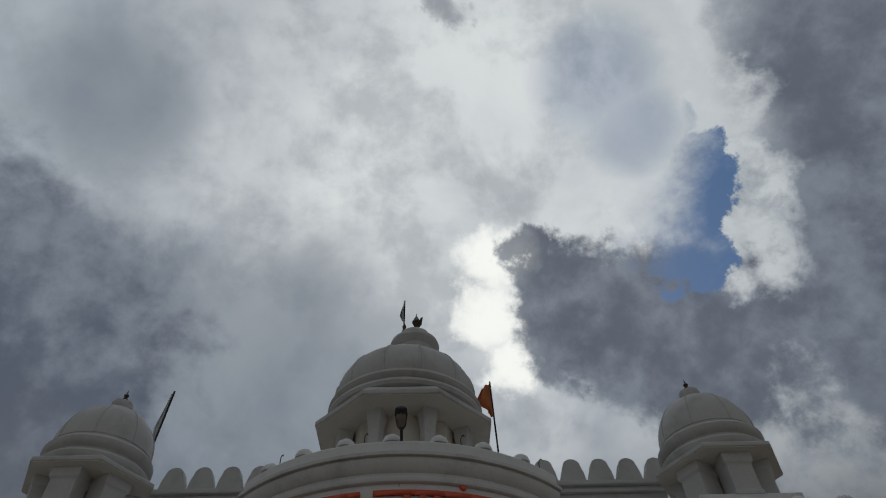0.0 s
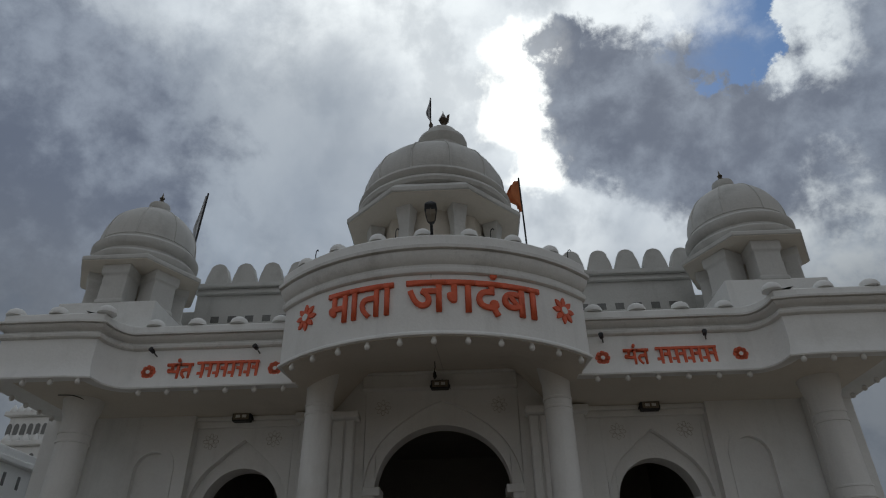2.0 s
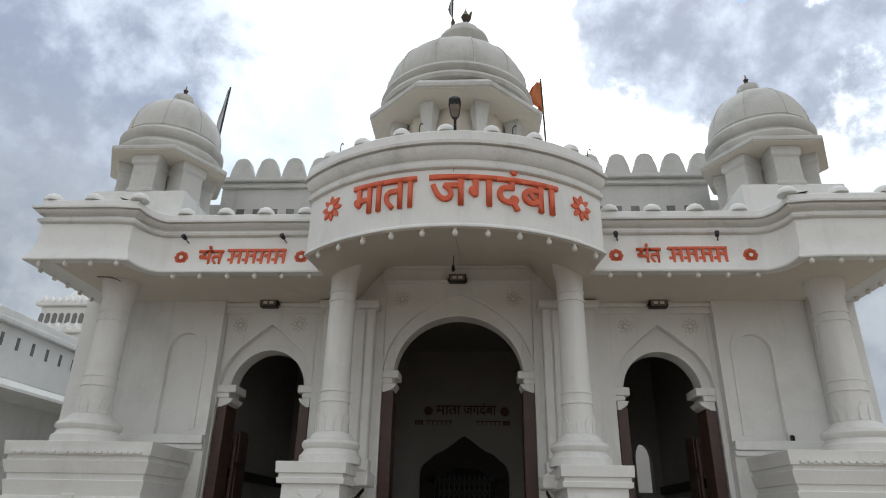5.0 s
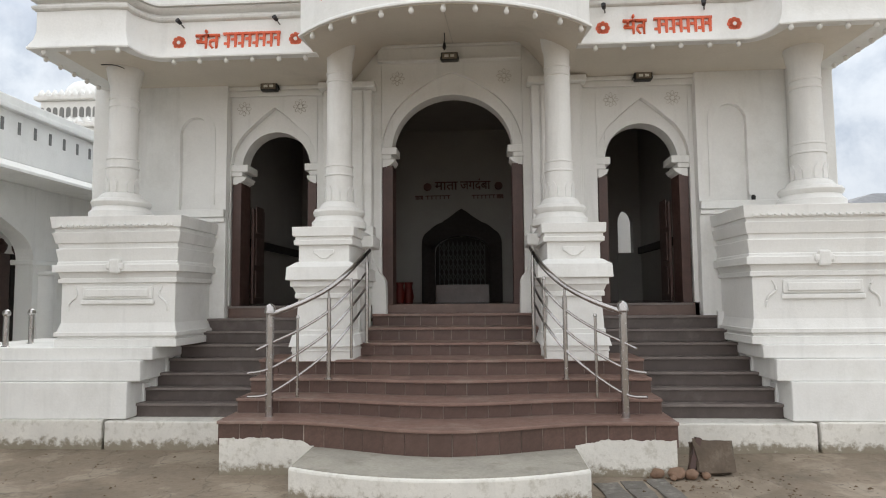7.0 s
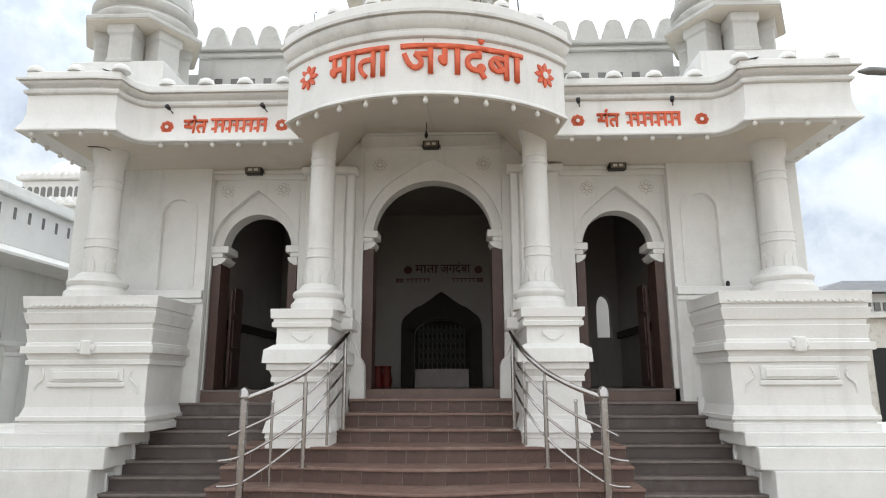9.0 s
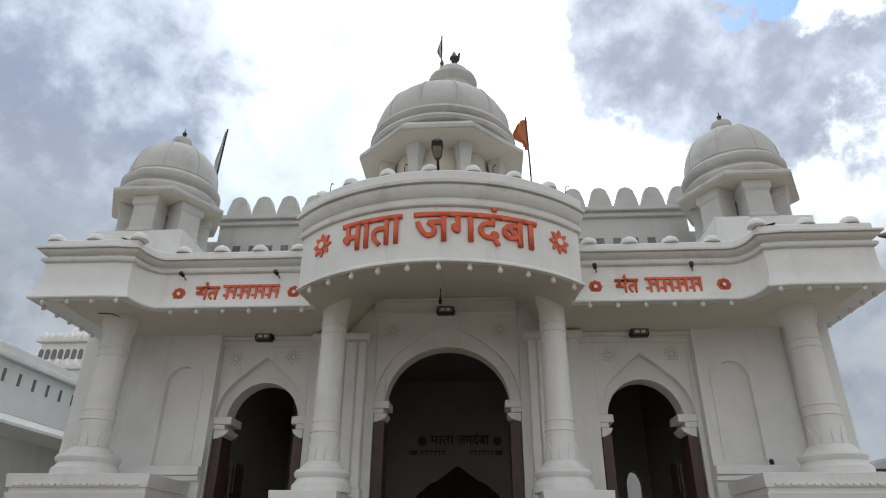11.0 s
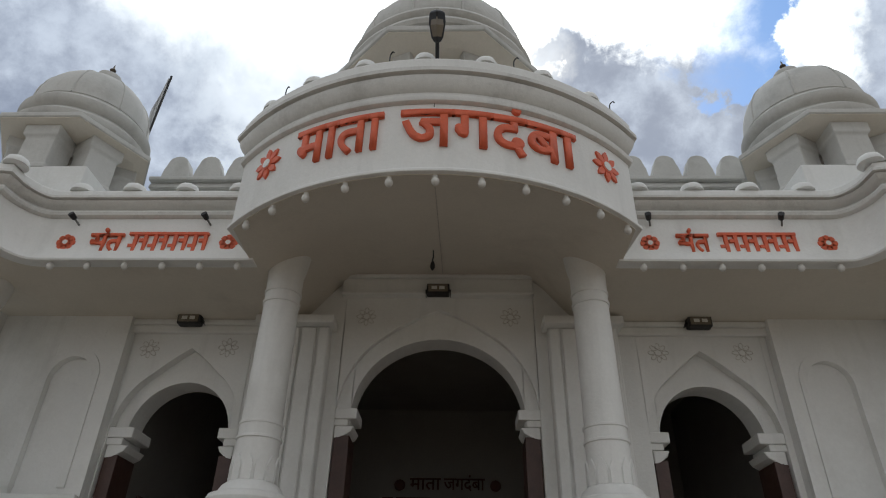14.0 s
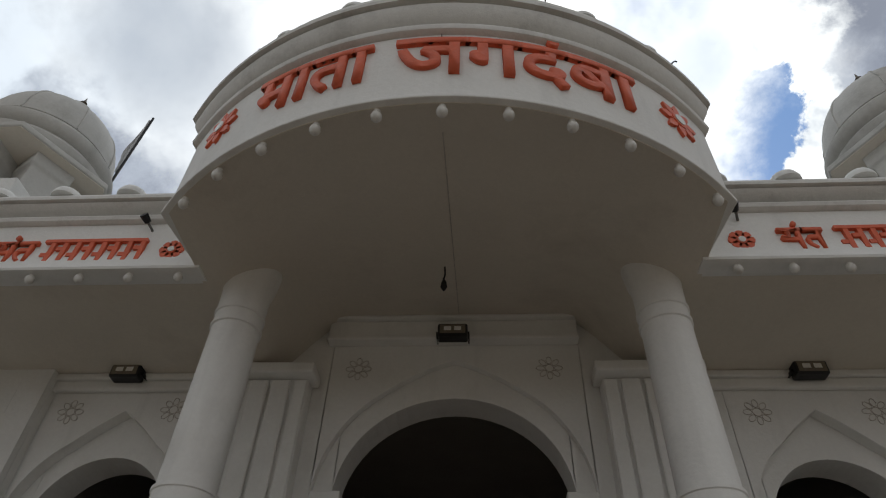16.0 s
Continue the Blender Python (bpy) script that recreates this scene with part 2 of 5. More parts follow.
def enrich_ground(m):
    """Lighter dust patches, damp patches and cracks on the concrete."""
    t = m.node_tree
    bsdf = t.nodes["Principled BSDF"]
    old = bsdf.inputs["Base Color"].links[0].from_socket
    tc = t.nodes.new("ShaderNodeTexCoord")

    def noise_at(scale, detail, rough, lo, hi, top):
        n = t.nodes.new("ShaderNodeTexNoise")
        n.inputs["Scale"].default_value, n.inputs["Detail"].default_value, n.inputs["Roughness"].default_value = scale, detail, rough
        n.inputs["Distortion"].default_value = 0.6
        t.links.new(tc.outputs["Object"], n.inputs["Vector"])
        r = t.nodes.new("ShaderNodeMapRange")
        t.links.new(n.outputs["Fac"], r.inputs[0])
        for i, v in zip((1, 2, 3, 4), (lo, hi, 0, top)):
            r.inputs[i].default_value = v
        return r.outputs[0]

    def over(fac, a, colour):
        n = t.nodes.new("ShaderNodeMix")
        n.data_type = "RGBA"
        t.links.new(fac, n.inputs[0])
        t.links.new(a, n.inputs[6])
        n.inputs[7].default_value = (*colour, 1)
        return n.outputs[2]

    col = over(noise_at(1.6, 7, 0.62, 0.52, 0.60, 0.6), old, (0.36, 0.305, 0.24))
    col = over(noise_at(0.55, 6, 0.6, 0.50, 0.62, 0.6), col, (0.145, 0.115, 0.082))
    col = over(noise_at(9.0, 8, 0.7, 0.57, 0.66, 0.7), col, (0.10, 0.085, 0.065))
    v = t.nodes.new("ShaderNodeTexVoronoi")
    v.feature = "DISTANCE_TO_EDGE"
    v.inputs["Scale"].default_value = 1.1
    wobble = t.nodes.new("ShaderNodeTexNoise")
    wobble.inputs["Scale"].default_value, wobble.inputs["Detail"].default_value = 3.0, 6
    add = t.nodes.new("ShaderNodeVectorMath")
    add.operation = "MULTIPLY_ADD"
    add.inputs[1].default_value = (0.35, 0.35, 0)
    t.links.new(tc.outputs["Object"], wobble.inputs["Vector"])
    t.links.new(wobble.outputs["Color"], add.inputs[0])
    t.links.new(tc.outputs["Object"], add.inputs[2])
    t.links.new(add.outputs[0], v.inputs["Vector"])
    r = t.nodes.new("ShaderNodeMapRange")
    t.links.new(v.outputs["Distance"], r.inputs[0])
    for i, w in zip((1, 2, 3, 4), (0.0, 0.007, 0.35, 0.0)):
        r.inputs[i].default_value = w
    col = over(r.outputs[0], col, (0.07, 0.06, 0.05))
    t.links.new(col, bsdf.inputs["Base Color"])


enrich_ground(GROUND)
BROWNSTONE = material("dark_brown_stone", (0.115, 0.085, 0.06), 0.85, vary=0.35, scale=5, bump=0.7, bump_scale=18, stain=(0.22, 0.18, 0.14), stain_amount=0.7, stain_scale=6)
SLAB = material("grey_stone_slab", (0.17, 0.155, 0.135), 0.8, vary=0.3, scale=4, bump=0.6, bump_scale=20, stain=(0.40, 0.38, 0.34), stain_amount=0.8, stain_scale=7, random_piece=0.3)
RUBBLE = material("broken_brick", (0.24, 0.15, 0.10), 0.9, vary=0.3, scale=9, bump=0.6, bump_scale=25)
SIGN = material("dark_red_lettering", (0.10, 0.03, 0.02), 0.6, vary=0.1, scale=9, bump=0.05)
FLOOR = material("polished_hall_floor", (0.14, 0.09, 0.075), 0.2, vary=0.2, scale=5, bump=0.03)
# White hall wash greyed down: the interior's dimness is put into the base colour.
HALL = material("shade_dulled_hall_wash", (0.35, 0.34, 0.315), 0.75, vary=0.08, scale=1.5, bump=0.2, bump_scale=30, stain=(0.25, 0.24, 0.22), stain_amount=0.4)
MOTIF = material("faded_brown_outline", (0.54, 0.50, 0.45), 0.8, vary=0.3, scale=30, bump=0.1)
GROUT = material("pale_grout", (0.36, 0.31, 0.27), 0.85, vary=0.2, scale=9, bump=0.2)
# Carved wood colour, also painted on the sanctum backing as darkness.
EBONY = material("dark_carved_wood_and_shade", (0.017, 0.011, 0.009), 0.75, vary=0.3, scale=9, bump=0.2)
IRON = material("dull_gate_iron", (0.075, 0.078, 0.075), 0.6, 0.4, vary=0.2, scale=15, bump=0.05)
POT = material("dark_red_glaze", (0.20, 0.022, 0.016), 0.4, vary=0.2, scale=9, bump=0.05)
CEMENT = material("bare_cement_top", (0.36, 0.335, 0.285), 0.85, vary=0.2, scale=3, bump=0.4, bump_scale=25, stain=(0.17, 0.15, 0.11), stain_amount=0.7, stain_scale=4)
DRY = material("dry_leaf", (0.13, 0.085, 0.05), 0.9, vary=0.3, scale=30, bump=0.2)


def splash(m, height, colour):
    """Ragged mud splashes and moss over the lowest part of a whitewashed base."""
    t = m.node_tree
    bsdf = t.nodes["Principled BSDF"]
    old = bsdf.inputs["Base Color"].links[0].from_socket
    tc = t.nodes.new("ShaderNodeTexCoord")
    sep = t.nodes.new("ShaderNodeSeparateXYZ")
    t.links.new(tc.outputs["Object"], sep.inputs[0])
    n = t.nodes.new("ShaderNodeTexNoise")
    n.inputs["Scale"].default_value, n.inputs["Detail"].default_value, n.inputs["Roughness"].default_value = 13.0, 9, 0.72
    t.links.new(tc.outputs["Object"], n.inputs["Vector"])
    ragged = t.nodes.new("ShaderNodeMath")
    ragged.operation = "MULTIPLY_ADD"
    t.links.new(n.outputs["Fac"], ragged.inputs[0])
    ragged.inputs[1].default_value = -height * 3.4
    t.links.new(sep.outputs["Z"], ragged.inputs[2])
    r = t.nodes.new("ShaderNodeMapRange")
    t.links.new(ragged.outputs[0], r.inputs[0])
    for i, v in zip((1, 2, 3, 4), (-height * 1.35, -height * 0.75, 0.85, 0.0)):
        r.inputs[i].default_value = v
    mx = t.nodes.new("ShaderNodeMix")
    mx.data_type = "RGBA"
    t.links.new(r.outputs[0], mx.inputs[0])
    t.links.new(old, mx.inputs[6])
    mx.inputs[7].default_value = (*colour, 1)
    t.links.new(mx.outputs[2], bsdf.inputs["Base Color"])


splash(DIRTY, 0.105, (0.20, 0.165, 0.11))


# ---- mesh helpers ----
def part(name, bm, mat, parent=None, label="", bevel=0.0, smooth=False):
    bmesh.ops.recalc_face_normals(bm, faces=bm.faces)
    me = bpy.data.meshes.new(name)
    bm.to_mesh(me)
    bm.free()
    me.materials.append(mat)
    if smooth:
        me.polygons.foreach_set("use_smooth", [True] * len(me.polygons))
        me.set_sharp_from_angle(angle=radians(38))
    ob = new(name, me)
    if parent:
        ob.parent = parent
    if label:
        ob["label"] = label
    if bevel:
        md = ob.modifiers.new("bevel", "BEVEL")
        md.width, md.segments, md.limit_method, md.angle_limit = bevel, 2, "ANGLE", radians(35)
    return ob


def thing(name, label, category, group="", kind="", at=(0, 0, 0)):
    e = new(name)
    e.empty_display_size = 0.2
    e.location = at
    return tagged(e, label, category, group, kind)


def box(bm, x0, x1, y0, y1, z0, z1):
    m = Matrix.Translation(((x0 + x1) / 2, (y0 + y1) / 2, (z0 + z1) / 2)) @ Matrix.Diagonal((abs(x1 - x0), abs(y1 - y0), abs(z1 - z0), 1))
    bmesh.ops.create_cube(bm, size=1, matrix=m)


def boxes(*dims):
    bm = bmesh.new()
    for d in dims:
        box(bm, *d)
    return bm


def extrude(bm, poly, lift):
    """A solid from a closed loop of 3D points, moved along lift."""
    a = [bm.verts.new(p) for p in poly]
    b = [bm.verts.new(Vector(p) + Vector(lift)) for p in poly]
    n = len(poly)
    bm.faces.new(a)
    bm.faces.new(b[::-1])
    for i in range(n):
        bm.faces.new((a[i], a[(i + 1) % n], b[(i + 1) % n], b[i]))


def lathe(bm, profile, x=0, y=0, n=32, squash=1.0, turn=0.0):
    """Turn a profile of (radius, z) round a vertical axis."""
    rings = []
    for r, z in profile:
        rings.append([bm.verts.new((x + r * math.cos(turn + 2 * math.pi * i / n), y + squash * r * math.sin(turn + 2 * math.pi * i / n), z)) for i in range(n)])
    for a, b in zip(rings, rings[1:]):
        for i in range(n):
            bm.faces.new((a[i], a[(i + 1) % n], b[(i + 1) % n], b[i]))
    bm.faces.new(rings[0][::-1])
    bm.faces.new(rings[-1])


def sweep(bm, plan, profile, closed=False):
    """Carry a closed profile of (out, z) along a plan line; out is to the right of its way."""
    n = len(plan)
    pts = [Vector(p) for p in plan]
    rings = []
    for i, p in enumerate(pts):
        prev = pts[i - 1] if (i or closed) else None
        nxt = pts[(i + 1) % n] if (i < n - 1 or closed) else None
        d1 = (p - prev).normalized() if prev else (nxt - p).normalized()
        d2 = (nxt - p).normalized() if nxt else d1
        n1, n2 = Vector((d1.y, -d1.x)), Vector((d2.y, -d2.x))
        m = (n1 + n2).normalized()
        m = m / max(0.35, m.dot(n1))
        rings.append([bm.verts.new((p.x + m.x * o, p.y + m.y * o, z)) for o, z in profile])
    k = len(profile)
    span = n if closed else n - 1
    for i in range(span):
        a, b = rings[i], rings[(i + 1) % n]
        for j in range(k):
            bm.faces.new((a[j], a[(j + 1) % k], b[(j + 1) % k], b[j]))
    if not closed:
        bm.faces.new(rings[0])
        bm.faces.new(rings[-1][::-1])


def tube(bm, pts, r, n=10):
    pts = [Vector(p) for p in pts]
    rings = []
    for i, p in enumerate(pts):
        d = (pts[min(i + 1, len(pts) - 1)] - pts[max(i - 1, 0)]).normalized()
        u = d.cross(Vector((0, 0, 1)) if abs(d.z) < 0.95 else Vector((1, 0, 0))).normalized()
        v = d.cross(u)
        rr = r[i] if isinstance(r, (list, tuple)) else r
        rings.append([bm.verts.new(p + u * rr * math.cos(2 * math.pi * k / n) + v * rr * math.sin(2 * math.pi * k / n)) for k in range(n)])
    for a, b in zip(rings, rings[1:]):
        for k in range(n):
            bm.faces.new((a[k], a[(k + 1) % n], b[(k + 1) % n], b[k]))
    bm.faces.new(rings[0][::-1])
    bm.faces.new(rings[-1])


def spline(pts, steps=6):
    """A smooth line through points."""
    pts = [Vector(p) for p in pts]
    out = []
    for i in range(len(pts) - 1):
        p0, p1, p2, p3 = pts[max(i - 1, 0)], pts[i], pts[i + 1], pts[min(i + 2, len(pts) - 1)]
        for k in range(steps):
            t = k / steps
            out.append(0.5 * ((2 * p1) + (p2 - p0) * t + (2 * p0 - 5 * p1 + 4 * p2 - p3) * t * t + (3 * p1 - p0 - 3 * p2 + p3) * t ** 3))
    out.append(pts[-1])
    return out


def arch_curve(cx, hw, zs, zt, n=24, peak=0.0):
    """Points of an arch from its left foot to its right foot; peak lifts the crown into a point."""
    out = []
    for i in range(n + 1):
        a = math.pi * (1 - i / n)
        x = math.cos(a)
        z = math.sin(a) * (zt - zs - peak) + peak * max(0.0, 1 - abs(x) / 0.55) ** 1.35
        out.append((cx + hw * x, zs + z))
    return out


def arch_wall(bm, x0, x1, z0, z1, y0, y1, cx, hw, zs, zt, peak=0.0):
    """A wall from x0 to x1 and y0 (front) to y1 with an arched opening down to z0."""
    box(bm, x0, cx - hw, y0, y1, z0, z1)
    box(bm, cx + hw, x1, y0, y1, z0, z1)
    c = arch_curve(cx, hw, zs, zt, 28, peak)
    for y, flip in ((y0, False), (y1, True)):
        lo = [bm.verts.new((x, y, z)) for x, z in c]
        hi = [bm.verts.new((x, y, z1)) for x, z in c]
        for i in range(len(c) - 1):
            f = (lo[i], lo[i + 1], hi[i + 1], hi[i])
            bm.faces.new(f[::-1] if flip else f)
        if not flip:
            front = lo
            top = hi
    for i in range(len(c) - 1):
        bm.faces.new((front[i], front[i + 1], lo[i + 1], lo[i]))
        bm.faces.new((top[i], top[i + 1], hi[i + 1], hi[i]))
    for i in (0, -1):
        bm.faces.new((front[i], lo[i], hi[i], top[i]))


def cone(bm, r0, r1, z0, z1, n=16, x=0, y=0):
    lathe(bm, [(r0, z0), (r1, z1)], x, y, n)


FLOOR_Z = 1.46

# ---- ground ----
bm = bmesh.new()
bmesh.ops.create_grid(bm, x_segments=120, y_segments=120, size=9, matrix=Matrix.Translation((0, -3, 0)))
for v in bm.verts:
    v.co.z = -0.012 + 0.018 * noise.noise(Vector((v.co.x * 0.7, v.co.y * 0.7, 0))) + 0.006 * noise.noise(Vector((v.co.x * 3, v.co.y * 3, 5)))
    if max(abs(v.co.x), abs(v.co.y + 3)) > 8.99:
        v.co.z = -0.01
edge = [e for e in bm.edges if e.is_boundary]
ret = bmesh.ops.extrude_edge_only(bm, edges=edge)
for v in ret["geom"]:
    if isinstance(v, bmesh.types.BMVert):
        v.co.x, v.co.y, v.co.z = v.co.x * 120, (v.co.y + 3) * 120 - 3, -0.01
ground = part("ground", bm, GROUND, smooth=True)
tagged(ground, "dusty cracked concrete courtyard with damp stains", "ground", kind="structure")

temple = thing("temple", "white limewashed domed temple front with three arches", "temple")

# ---- walls of the porch back, with the three arches ----
WALL_TOP = 4.75
bm = bmesh.new()
arch_wall(bm, -1.6, 1.6, FLOOR_Z, WALL_TOP, 0.0, 0.06, 0, 0.88, 3.36, 4.37, 0.11)
part("front_wall", bm, WHITE, temple, bevel=0.008)
bm = bmesh.new()
arch_wall(bm, -1.58, 1.58, FLOOR_Z - 0.4, WALL_TOP, 0.061, 0.31, 0, 0.755, 3.40, 4.10)
part("arch_reveal", bm, WHITE, temple, bevel=0.012)
for s in (-1, 1):
    edge_x = 2.82 if s < 0 else 2.945
    niche_x = s * (3.22 if s < 0 else 3.33)
    x0, x1 = sorted((s * 1.603, s * edge_x))
    bm = bmesh.new()
    ac = s * 2.295 + 0.04
    arch_wall(bm, x0, x1, FLOOR_Z - 0.4, 4.36, 0.0, 0.095, ac, 0.555, 3.20, 3.975, 0.15)
    part("side_bay_wall", bm, WHITE, temple, bevel=0.012)
    bm = bmesh.new()
    arch_wall(bm, x0, x1, FLOOR_Z - 0.4, 4.36, 0.096, 0.35, ac, 0.44, 3.22, 3.68)
    part("arch_reveal", bm, WHITE, temple, bevel=0.012)
    # panel with a blind niche beside the outer column
    xa, xb = sorted((s * (edge_x + 0.0005), s * 4.0))
    bm = bmesh.new()
    arch_wall(bm, xa, xb, 2.62, 4.36, -0.12, -0.066, niche_x, 0.20, 3.62, 3.84, 0.0)
    part("niche_panel", bm, WHITE, temple, bevel=0.012)
    part("bay_wall", boxes((xa, xb, -0.065, 0.5, 0.3, 4.36)), WHITE, temple)
    part("panel_base", boxes((xa, xb, -0.115, -0.0655, 0.3, 2.619)), WHITE, temple, bevel=0.012)
    # raised border of the niche, and the ledge below it
    bm = bmesh.new()
    outer, inner = arch_curve(niche_x, 0.255, 3.64, 3.92, 20, 0.0), arch_curve(niche_x, 0.20, 3.62, 3.84, 20, 0.0)
    loop_o = [(niche_x - 0.26, 2.72)] + outer + [(niche_x + 0.26, 2.72)]
    inner = arch_curve(niche_x, 0.194, 3.62, 3.834, 20, 0.0)
    loop_i = [(niche_x - 0.194, 2.72)] + inner + [(niche_x + 0.194, 2.72)]
    fo = [bm.verts.new((x, -0.135, z)) for x, z in loop_o]
    fi = [bm.verts.new((x, -0.135, z)) for x, z in loop_i]
    bo = [bm.verts.new((x, -0.118, z)) for x, z in loop_o]
    bi = [bm.verts.new((x, -0.064, z)) for x, z in loop_i]
    for i in range(len(fo) - 1):
        bm.faces.new((fo[i], fo[i + 1], fi[i + 1], fi[i]))
        bm.faces.new((fo[i], fo[i + 1], bo[i + 1], bo[i]))
        bm.faces.new((fi[i], fi[i + 1], bi[i + 1], bi[i]))
    part("niche_border", bm, WHITE, temple)
    bm = boxes((xa, xb, -0.19, -0.123, 2.56, 2.66), (xa, xb, -0.16, -0.124, 2.50, 2.559))
    part("ledge", bm, WHITE, temple, bevel=0.01)
    # end wall behind the outer column
    xa, xb = sorted((s * 4.003, s * 4.5))
    part("end_wall", boxes((xa, xb, -0.22, 3.0, 0.3, 4.25)), WHITE, temple, bevel=0.015)
    # cornice at the head of the side bays
    xa, xb = sorted((s * 1.62, s * 4.0))
    for d in ((xa, xb, -0.075, -0.002, 4.185, 4.234), (xa, xb, -0.05, -0.002, 4.11, 4.1845)):
        part("wall_cornice", boxes(d), WHITE, temple, bevel=0.012)
    # clustered pilasters behind the inner column
    bm = boxes((s * 0.98, s * 1.595, -0.13, -0.001, FLOOR_Z, 4.24))
    part("pilaster", bm, WHITE, temple, bevel=0.012)
    for xs, w, d in ((1.03, 0.045, 0.150), (1.16, 0.065, 0.158), (1.31, 0.065, 0.158), (1.49, 0.08, 0.150)):
        part("pilaster_strip", boxes((s * xs - w, s * xs + w, -d, -0.131, 2.42, 4.12)), WHITE, temple, bevel=0.015)
    part("pilaster_cap", boxes((s * 0.93, s * 1.64, -0.24, -0.02, 4.13, 4.21)), WHITE, temple, bevel=0.014)
    part("pilaster_base", boxes((s * 0.95, s * 1.62, -0.22, -0.02, 2.30, 2.42)), WHITE, temple, bevel=0.014)
    part("pilaster_base", boxes((s * 0.93, s * 1.64, -0.26, -0.02, 2.18, 2.2995)), WHITE, temple, bevel=0.014)
# cornice over the middle arch
for d in ((-0.92, 0.88, -0.1, -0.002, 4.49, 4.525), (-0.92, 0.88, -0.07, -0.002, 4.5255, 4.67), (-0.93, 0.89, -0.11, -0.002, 4.6705, 4.70)):
    part("wall_cornice", boxes(d), WHITE, temple, bevel=0.01)


def capital(x, z, y0, y1, s, w):
    """Bracket capital at an arch's springing; s: the side that it juts to."""
    bm = bmesh.new()
    box(bm, x - 0.02 * s, x + w * s, y0, y1, z - 0.09, z)
    box(bm, x - 0.02 * s, x + w * 0.62 * s, y0 + 0.01, y1, z - 0.15, z - 0.0905)
    poly = [(x, y0 + 0.015, z - 0.1505), (x + w * 0.9 * s, y0 + 0.015, z - 0.1505), (x + w * 0.75 * s, y0 + 0.015, z - 0.2), (x + w * 0.3 * s, y0 + 0.015, z - 0.25), (x, y0 + 0.015, z - 0.26)]
    extrude(bm, poly, (0, y1 - y0 - 0.02, 0))
    return part("capital", bm, WHITE, temple, bevel=0.01)


for s in (-1, 1):
    capital(s * 0.876, 3.43, 0.006, 0.33, -s, 0.185)
    capital(s * 2.835 + 0.04, 3.25, 0.01, 0.37, -s, 0.20)
    capital(s * 1.755 + 0.04, 3.25, 0.01, 0.37, s, 0.15)

# ---- canopy over the porch ----
R_C, Y_C = 1.965, -0.285


def arc_plan(r, x_end, n=36):
    a = math.asin(x_end / r)
    return [(r * math.sin(-a + 2 * a * i / n), Y_C - r * math.cos(-a + 2 * a * i / n)) for i in range(n + 1)]


plan = [(-1.40, -1.15)] + arc_plan(R_C, 1.46) + [(1.40, -1.15)]
bm = bmesh.new()
sweep(bm, plan, [(-0.16, 4.25), (-0.02, 4.21), (0.022, 4.21), (0.022, 4.235), (0.0, 4.25), (0.0, 4.80), (-0.16, 4.80)])
part("canopy_fascia", bm, WHITE, temple, bevel=0.006)
bm = bmesh.new()
sweep(bm, plan, [(-0.16, 4.801), (0.015, 4.801), (0.03, 4.812), (0.036, 4.835), (0.03, 4.858), (0.015, 4.868), (0.008, 4.869), (0.008, 4.90), (0.02, 4.905), (0.038, 4.928), (0.055, 4.962), (0.064, 4.998), (0.064, 5.018), (0.05, 5.020), (0.05, 5.033), (0.088, 5.037), (0.088, 5.070), (-0.16, 5.070)])
part("canopy_cornice", bm, CORNICE, temple, smooth=True)
bm = bmesh.new()
sweep(bm, plan, [(-0.16, 5.071), (0.055, 5.071), (0.055, 5.185), (0.02, 5.205), (-0.16, 5.205)])
part("canopy_parapet", bm, WHITE, temple, bevel=0.015)
# roof slab and sloping ceiling
top = arc_plan(R_C - 0.15, 1.36)
bm = bmesh.new()
extrude(bm, [(x, y, 5.0) for x, y in top] + [(1.36, 0.3, 5.0), (-1.36, 0.3, 5.0)], (0, 0, 0.06))
part("canopy_roof", bm, WHITE, temple)
bm = bmesh.new()
NX, NY = 40, 14
rows = []
for j in range(NY + 1):
    row = []
    for i in range(NX + 1):
        x = -1.43 + 2.86 * i / NX
        yf = Y_C - math.sqrt((R_C - 0.012) ** 2 - x * x)
        t = j / NY
        w = min(1.0, max(0.0, (1.40 - abs(x)) / 0.62))
        w = w * w * (3 - 2 * w)
        row.append((x, yf + (0.0 - yf) * t, 4.204 + 0.52 * w * t))
    rows.append(row)
lower = [[bm.verts.new(p) for p in r] for r in rows]
upper = [[bm.verts.new((p[0], p[1], 4.78)) for p in r] for r in rows]
for j in range(NY):
    for i in range(NX):
        bm.faces.new((lower[j][i], lower[j][i + 1], lower[j + 1][i + 1], lower[j + 1][i]))
        bm.faces.new((upper[j][i], upper[j + 1][i], upper[j + 1][i + 1], upper[j][i + 1]))
for j in range(NY):
    for i in (0, NX):
        bm.faces.new((lower[j][i], lower[j + 1][i], upper[j + 1][i], upper[j][i]))
for i in range(NX):
    for j in (0, NY):
        bm.faces.new((lower[j][i], lower[j][i + 1], upper[j][i + 1], upper[j][i]))
# SOFFIT's darker tone paints in the ceiling's shade.
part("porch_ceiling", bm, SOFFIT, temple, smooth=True)
